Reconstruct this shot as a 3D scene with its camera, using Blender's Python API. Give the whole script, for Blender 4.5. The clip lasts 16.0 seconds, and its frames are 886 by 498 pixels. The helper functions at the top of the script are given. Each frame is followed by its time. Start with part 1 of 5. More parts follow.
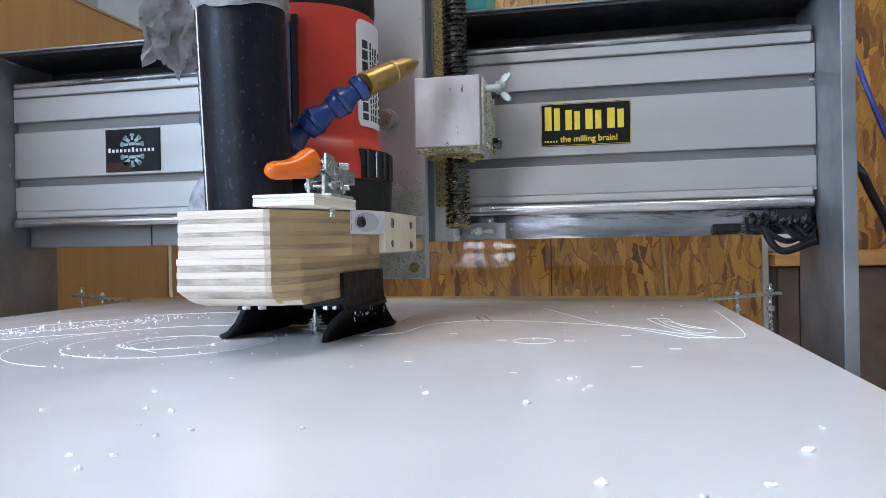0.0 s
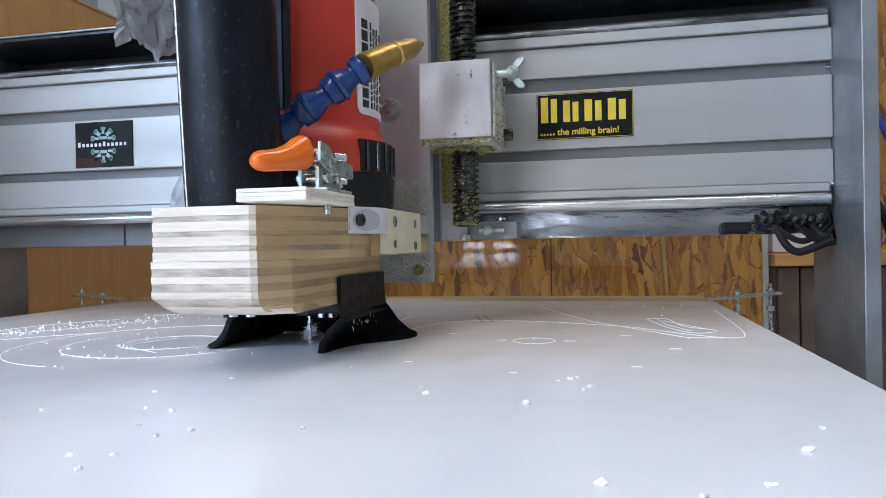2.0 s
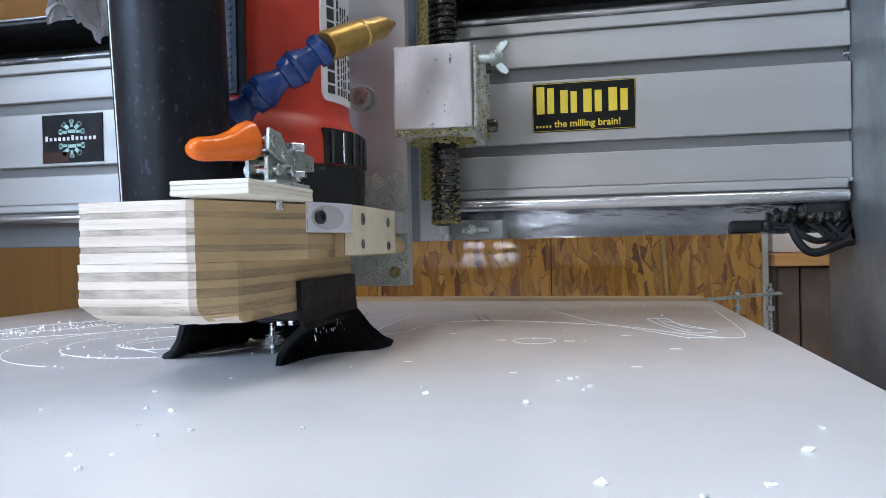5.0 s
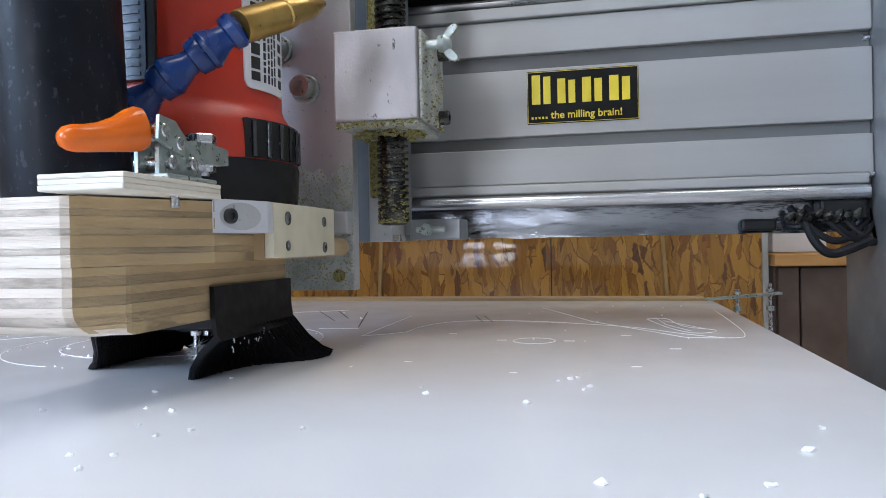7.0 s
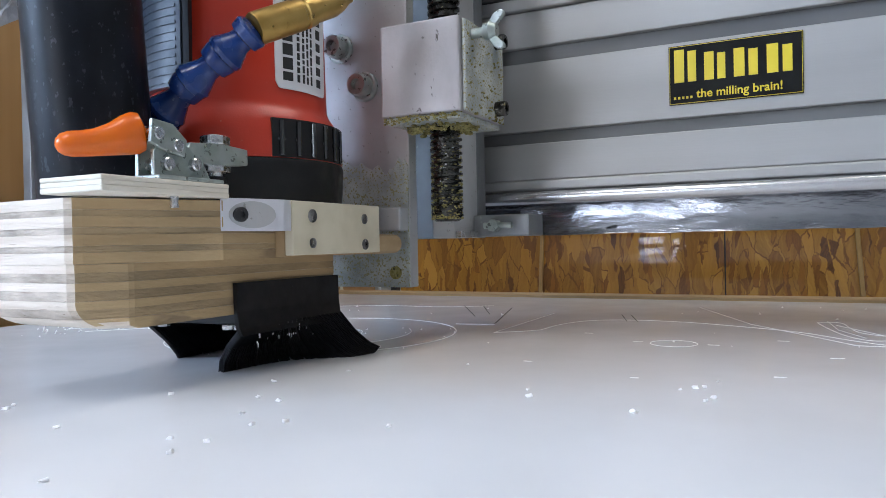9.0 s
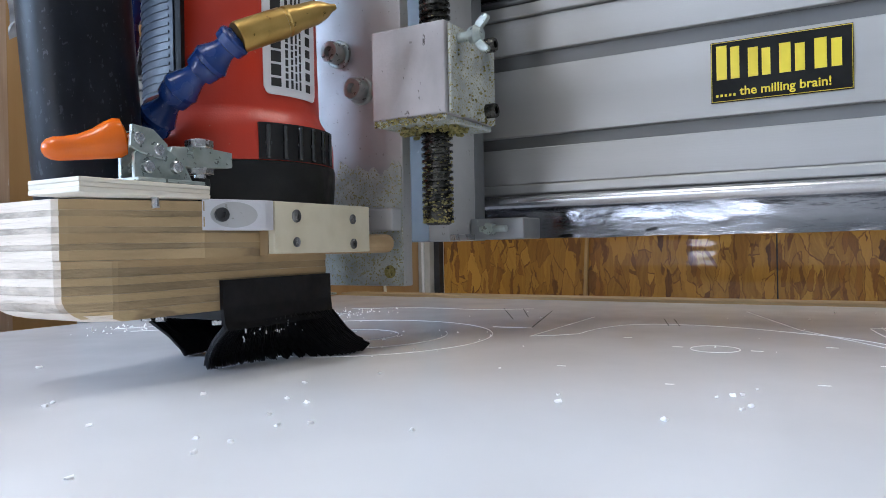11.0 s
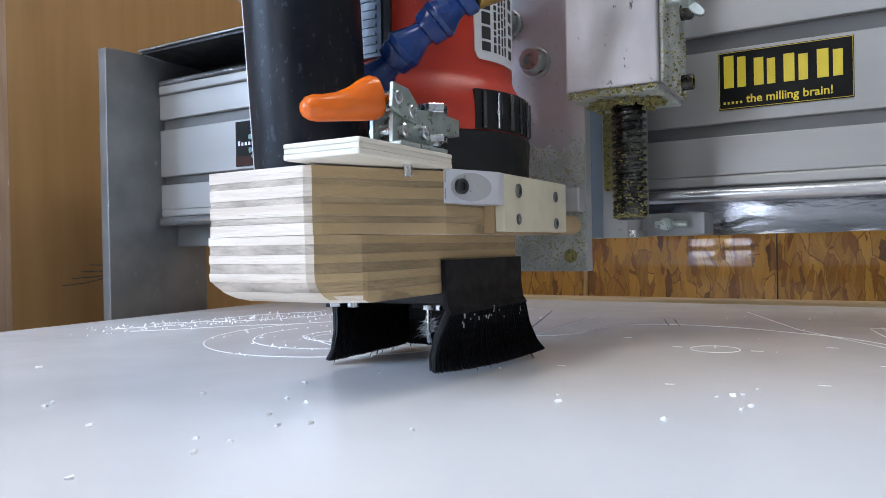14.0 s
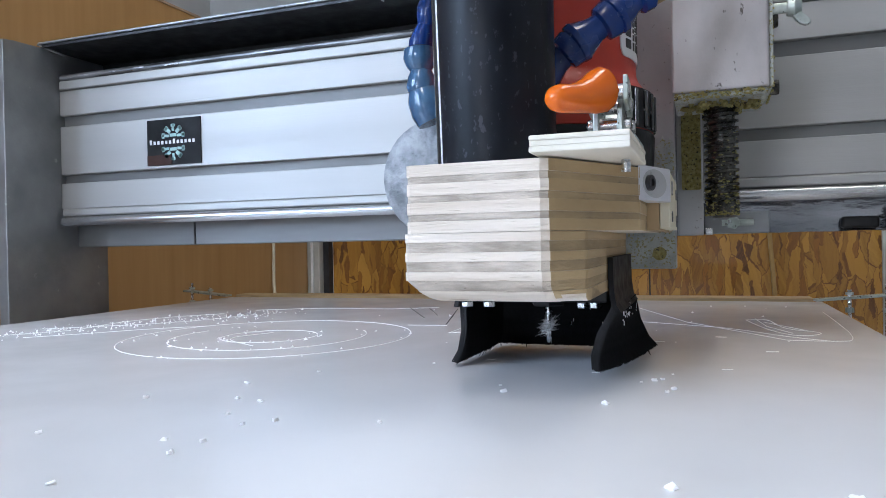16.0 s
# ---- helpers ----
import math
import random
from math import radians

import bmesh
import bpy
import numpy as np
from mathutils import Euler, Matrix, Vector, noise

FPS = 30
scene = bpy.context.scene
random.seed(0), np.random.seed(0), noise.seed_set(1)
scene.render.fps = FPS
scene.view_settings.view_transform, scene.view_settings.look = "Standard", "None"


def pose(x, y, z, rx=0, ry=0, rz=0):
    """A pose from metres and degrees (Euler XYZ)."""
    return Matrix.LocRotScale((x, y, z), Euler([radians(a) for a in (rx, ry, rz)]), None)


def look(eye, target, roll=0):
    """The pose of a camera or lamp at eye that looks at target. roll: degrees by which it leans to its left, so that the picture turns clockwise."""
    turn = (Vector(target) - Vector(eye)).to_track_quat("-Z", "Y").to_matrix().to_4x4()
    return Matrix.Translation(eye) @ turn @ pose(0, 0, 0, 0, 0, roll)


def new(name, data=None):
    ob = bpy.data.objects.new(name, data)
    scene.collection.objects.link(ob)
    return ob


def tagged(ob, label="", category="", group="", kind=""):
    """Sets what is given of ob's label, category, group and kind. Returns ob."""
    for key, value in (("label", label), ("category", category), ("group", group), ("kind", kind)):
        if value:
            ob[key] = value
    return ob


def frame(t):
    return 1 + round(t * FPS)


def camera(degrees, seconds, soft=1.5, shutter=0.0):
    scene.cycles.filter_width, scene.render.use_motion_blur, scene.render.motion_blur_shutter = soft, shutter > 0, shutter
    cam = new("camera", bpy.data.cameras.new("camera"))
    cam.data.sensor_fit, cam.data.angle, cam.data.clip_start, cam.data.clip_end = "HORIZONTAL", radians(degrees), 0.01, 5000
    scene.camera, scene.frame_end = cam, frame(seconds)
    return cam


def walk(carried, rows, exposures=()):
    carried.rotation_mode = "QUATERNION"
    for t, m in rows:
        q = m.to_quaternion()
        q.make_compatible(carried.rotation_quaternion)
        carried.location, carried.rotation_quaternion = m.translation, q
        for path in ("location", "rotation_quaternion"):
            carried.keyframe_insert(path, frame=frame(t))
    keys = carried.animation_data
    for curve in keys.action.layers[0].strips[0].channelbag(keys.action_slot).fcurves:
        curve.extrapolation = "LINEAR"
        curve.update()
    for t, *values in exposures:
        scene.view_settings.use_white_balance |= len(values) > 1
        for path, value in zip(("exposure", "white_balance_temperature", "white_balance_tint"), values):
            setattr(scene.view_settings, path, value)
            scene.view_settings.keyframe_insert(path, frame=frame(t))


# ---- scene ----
# ---- camera ----
cam = camera(63.35, 16.0, soft=0.75)
CAMERA_ROWS = [
    # t, x, y, z, yaw, pitch, roll
    (0.0, 0.0, 0.0, 0.068, 12.26, -0.38, 1.05),
    (7.7, 0.0, 0.0, 0.068, 12.26, -0.38, 1.05),
    (8.0, 0.0028, 0.0012, 0.0683, 13.33, -0.58, 0.93),
    (8.5, 0.0141, 0.0063, 0.0687, 20.53, -0.76, 0.97),
    (8.7, 0.0203, 0.0135, 0.0679, 23.17, -0.68, 1.06),
    (9.8, 0.0335, 0.0290, 0.0675, 30.13, -0.27, 1.09),
    (15.25, 0.0335, 0.0290, 0.0675, 30.13, -0.27, 1.09),
    (15.5, 0.0330, 0.0292, 0.0677, 30.05, -0.24, 1.02),
    (15.7, 0.0310, 0.0262, 0.0680, 28.10, -0.38, 1.15),
    (16.0, 0.0094, 0.0009, 0.0680, 20.12, -0.41, 1.12),
]
walk(cam, [(t, pose(x, y, z, 90 + p, r, yw)) for t, x, y, z, yw, p, r in CAMERA_ROWS], exposures=[(0.0, -0.05, 5790, 14.5), (5.5, -0.09, 5790, 14.5), (8.0, -0.13, 5790, 14.5), (12.5, -0.13, 5790, 14.5), (15.2, -0.03, 5790, 14.5), (16.0, -0.16, 5790, 14.5)])

# ---- daylight and lamps ----
world = bpy.data.worlds.new("world")
scene.world = world
world.use_nodes = True
wn = world.node_tree
sky = wn.nodes.new("ShaderNodeTexSky")
sky.sky_type = "NISHITA"
sky.sun_disc = False
sky.sun_elevation = radians(38)
sky.sun_rotation = radians(150)
wn.links.new(sky.outputs[0], wn.nodes["Background"].inputs[0])
wn.nodes["Background"].inputs[1].default_value = 0.12


def area_lamp(name, m, sx, sy, watts, colour):
    data = bpy.data.lights.new(name, "AREA")
    data.shape, data.size, data.size_y, data.energy, data.color = "RECTANGLE", sx, sy, watts, colour
    ob = new(name, data)
    ob.matrix_world = m
    return ob


# the sky's light in the opening of the window
area_lamp("window_light", look((-1.95, -1.35, 0.90), (-0.2, 0.35, 0.05)), 1.3, 1.2, 55, (0.64, 0.81, 1.0))
area_lamp("window_light", look((-0.76, -2.29, 0.36), (-0.76, 0.0, 0.36)), 0.46, 0.96, 15, (0.90, 0.95, 1.0))
# tubes of two unseen ceiling lamps, three each; the second is an added fill
area_lamp("unseen_tube_light", look((0.35, 0.75, 1.665), (0.35, 0.75, 0.0)), 0.30, 1.2, 7.5, (1.0, 0.90, 0.70))
area_lamp("unseen_tube_light", look((-0.35, -0.85, 1.665), (-0.35, -0.85, 0.0)), 0.30, 1.2, 12, (1.0, 0.92, 0.78))


# ---- materials ----
def mat(name, c1, c2=None, scale=40, rough=0.5, metal=0.0, bump=0.0, bscale=200, stretch=(1, 1, 1), spec=0.5, rvar=0.1, coat=0.0,
        specks=None, spscale=300, spcut=0.68, contrast=(0.35, 0.65)):
    m = bpy.data.materials.new(name)
    m.use_nodes = True
    nt = m.node_tree
    b = nt.nodes["Principled BSDF"]
    tc = nt.nodes.new("ShaderNodeTexCoord")
    mp = nt.nodes.new("ShaderNodeMapping")
    mp.inputs["Scale"].default_value = stretch
    nt.links.new(tc.outputs["Object"], mp.inputs[0])

    def tex(s, detail=5):
        n = nt.nodes.new("ShaderNodeTexNoise")
        n.inputs["Scale"].default_value, n.inputs["Detail"].default_value = s, detail
        nt.links.new(mp.outputs[0], n.inputs["Vector"])
        return n

    def ramp(src, lo, hi, a, c):
        r = nt.nodes.new("ShaderNodeValToRGB")
        r.color_ramp.elements[0].position, r.color_ramp.elements[1].position = lo, hi
        r.color_ramp.elements[0].color, r.color_ramp.elements[1].color = a, c
        nt.links.new(src, r.inputs[0])
        return r

    col = ramp(tex(scale).outputs["Fac"], contrast[0], contrast[1], (*c1, 1), (*(c2 or c1), 1)).outputs[0]
    if specks:
        f = ramp(tex(spscale, 3).outputs["Fac"], spcut, spcut + 0.05, (0, 0, 0, 1), (1, 1, 1, 1)).outputs[0]
        mx = nt.nodes.new("ShaderNodeMix")
        mx.data_type = "RGBA"
        nt.links.new(f, mx.inputs["Factor"])
        nt.links.new(col, mx.inputs["A"])
        mx.inputs["B"].default_value = (*specks, 1)
        col = mx.outputs["Result"]
    nt.links.new(col, b.inputs["Base Color"])
    rr = ramp(tex(scale * 2.3).outputs["Fac"], 0.3, 0.7, (max(rough - rvar, 0.02),) * 3 + (1,), (min(rough + rvar, 1),) * 3 + (1,))
    nt.links.new(rr.outputs[0], b.inputs["Roughness"])
    b.inputs["Metallic"].default_value = metal
    b.inputs["Specular IOR Level"].default_value = spec
    b.inputs["Coat Weight"].default_value = coat
    b.inputs["Coat Roughness"].default_value = 0.08
    if bump:
        bp = nt.nodes.new("ShaderNodeBump")
        bp.inputs["Strength"].default_value, bp.inputs["Distance"].default_value = bump, 0.002
        nt.links.new(tex(bscale, 6).outputs["Fac"], bp.inputs["Height"])
        nt.links.new(bp.outputs[0], b.inputs["Normal"])
    return m


def osb_material():
    """Pressed strands of wood in many directions."""
    m = bpy.data.materials.new("osb_strands")
    m.use_nodes = True
    nt = m.node_tree
    b = nt.nodes["Principled BSDF"]
    tc = nt.nodes.new("ShaderNodeTexCoord")
    def math_node(op, x, y=None):
        n = nt.nodes.new("ShaderNodeMath")
        n.operation = op
        for i, v in enumerate((x, y)):
            if isinstance(v, float):
                n.inputs[i].default_value = v
            elif v is not None:
                nt.links.new(v, n.inputs[i])
        return n.outputs[0]

    wob = nt.nodes.new("ShaderNodeTexNoise")
    wob.inputs["Scale"].default_value, wob.inputs["Detail"].default_value, wob.inputs["Roughness"].default_value = 24.0, 6, 0.66
    nt.links.new(tc.outputs["Object"], wob.inputs["Vector"])
    warp = nt.nodes.new("ShaderNodeVectorMath")
    warp.operation = "MULTIPLY_ADD"
    nt.links.new(wob.outputs["Color"], warp.inputs[0])
    warp.inputs[1].default_value = (0.024, 0.0, 0.024)
    nt.links.new(tc.outputs["Object"], warp.inputs[2])
    col = None
    # layers of strands: lean, strands a metre across and along, dark and light tone, share that lies on top
    for k, (ang, sx, sz, c1, c2, share) in enumerate([(6, 34, 8, (0.27, 0.112, 0.008), (0.46, 0.225, 0.022), 1.0), (47, 40, 13, (0.25, 0.105, 0.008), (0.52, 0.270, 0.034), 0.45),
                                                      (-33, 46, 14, (0.23, 0.095, 0.007), (0.48, 0.235, 0.026), 0.40), (18, 85, 18, (0.10, 0.034, 0.003), (0.32, 0.130, 0.011), 0.15), (-62, 100, 20, (0.09, 0.030, 0.003), (0.30, 0.120, 0.010), 0.14)]):
        mp = nt.nodes.new("ShaderNodeMapping")
        mp.inputs["Rotation"].default_value = (0, radians(ang), 0)
        mp.inputs["Scale"].default_value = (sx, 1, sz)
        mp.inputs["Location"].default_value = (3.1 * k, 0, 1.7 * k)
        nt.links.new(warp.outputs[0], mp.inputs[0])
        v = nt.nodes.new("ShaderNodeTexVoronoi")
        v.inputs["Scale"].default_value = 1.0
        nt.links.new(mp.outputs[0], v.inputs["Vector"])
        sep = nt.nodes.new("ShaderNodeSeparateColor")
        nt.links.new(v.outputs["Color"], sep.inputs[0])
        gm = nt.nodes.new("ShaderNodeMapping")
        gm.inputs["Scale"].default_value = (7.0, 1, 0.8)
        nt.links.new(mp.outputs[0], gm.inputs[0])
        n = nt.nodes.new("ShaderNodeTexNoise")
        n.inputs["Scale"].default_value, n.inputs["Detail"].default_value, n.inputs["Roughness"].default_value = 1.0, 6, 0.7
        nt.links.new(gm.outputs[0], n.inputs["Vector"])
        tone = math_node("ADD", math_node("MULTIPLY", n.outputs["Fac"], 0.75), math_node("MULTIPLY", sep.outputs[0], 0.45))
        r = nt.nodes.new("ShaderNodeValToRGB")
        r.color_ramp.elements[0].position, r.color_ramp.elements[1].position = 0.34, 0.80
        r.color_ramp.elements[0].color, r.color_ramp.elements[1].color = (*c1, 1), (*c2, 1)
        nt.links.new(tone, r.inputs[0])
        if col is None:
            col = r.outputs[0]
        else:
            # the dark rim of a strand that lies on the others
            ve = nt.nodes.new("ShaderNodeTexVoronoi")
            ve.feature = "DISTANCE_TO_EDGE"
            ve.inputs["Scale"].default_value = 1.0
            nt.links.new(mp.outputs[0], ve.inputs["Vector"])
            rim = nt.nodes.new("ShaderNodeMix")
            rim.data_type = "RGBA"
            nt.links.new(math_node("LESS_THAN", ve.outputs["Distance"], 0.022), rim.inputs["Factor"])
            nt.links.new(r.outputs[0], rim.inputs["A"])
            rim.inputs["B"].default_value = (0.19, 0.075, 0.007, 1)
            mx = nt.nodes.new("ShaderNodeMix")
            mx.data_type = "RGBA"
            nt.links.new(math_node("GREATER_THAN", sep.outputs[1], 1.0 - share), mx.inputs["Factor"])
            nt.links.new(col, mx.inputs["A"])
            nt.links.new(rim.outputs["Result"], mx.inputs["B"])
            col = mx.outputs["Result"]
    nt.links.new(col, b.inputs["Base Color"])
    b.inputs["Roughness"].default_value = 0.42
    b.inputs["Coat Weight"].default_value, b.inputs["Coat Roughness"].default_value = 0.8, 0.02
    bw = nt.nodes.new("ShaderNodeBump")
    bw.inputs["Strength"].default_value, bw.inputs["Distance"].default_value = 0.2, 0.002
    nt.links.new(col, bw.inputs["Height"])
    nt.links.new(bw.outputs[0], b.inputs["Normal"])
    return m


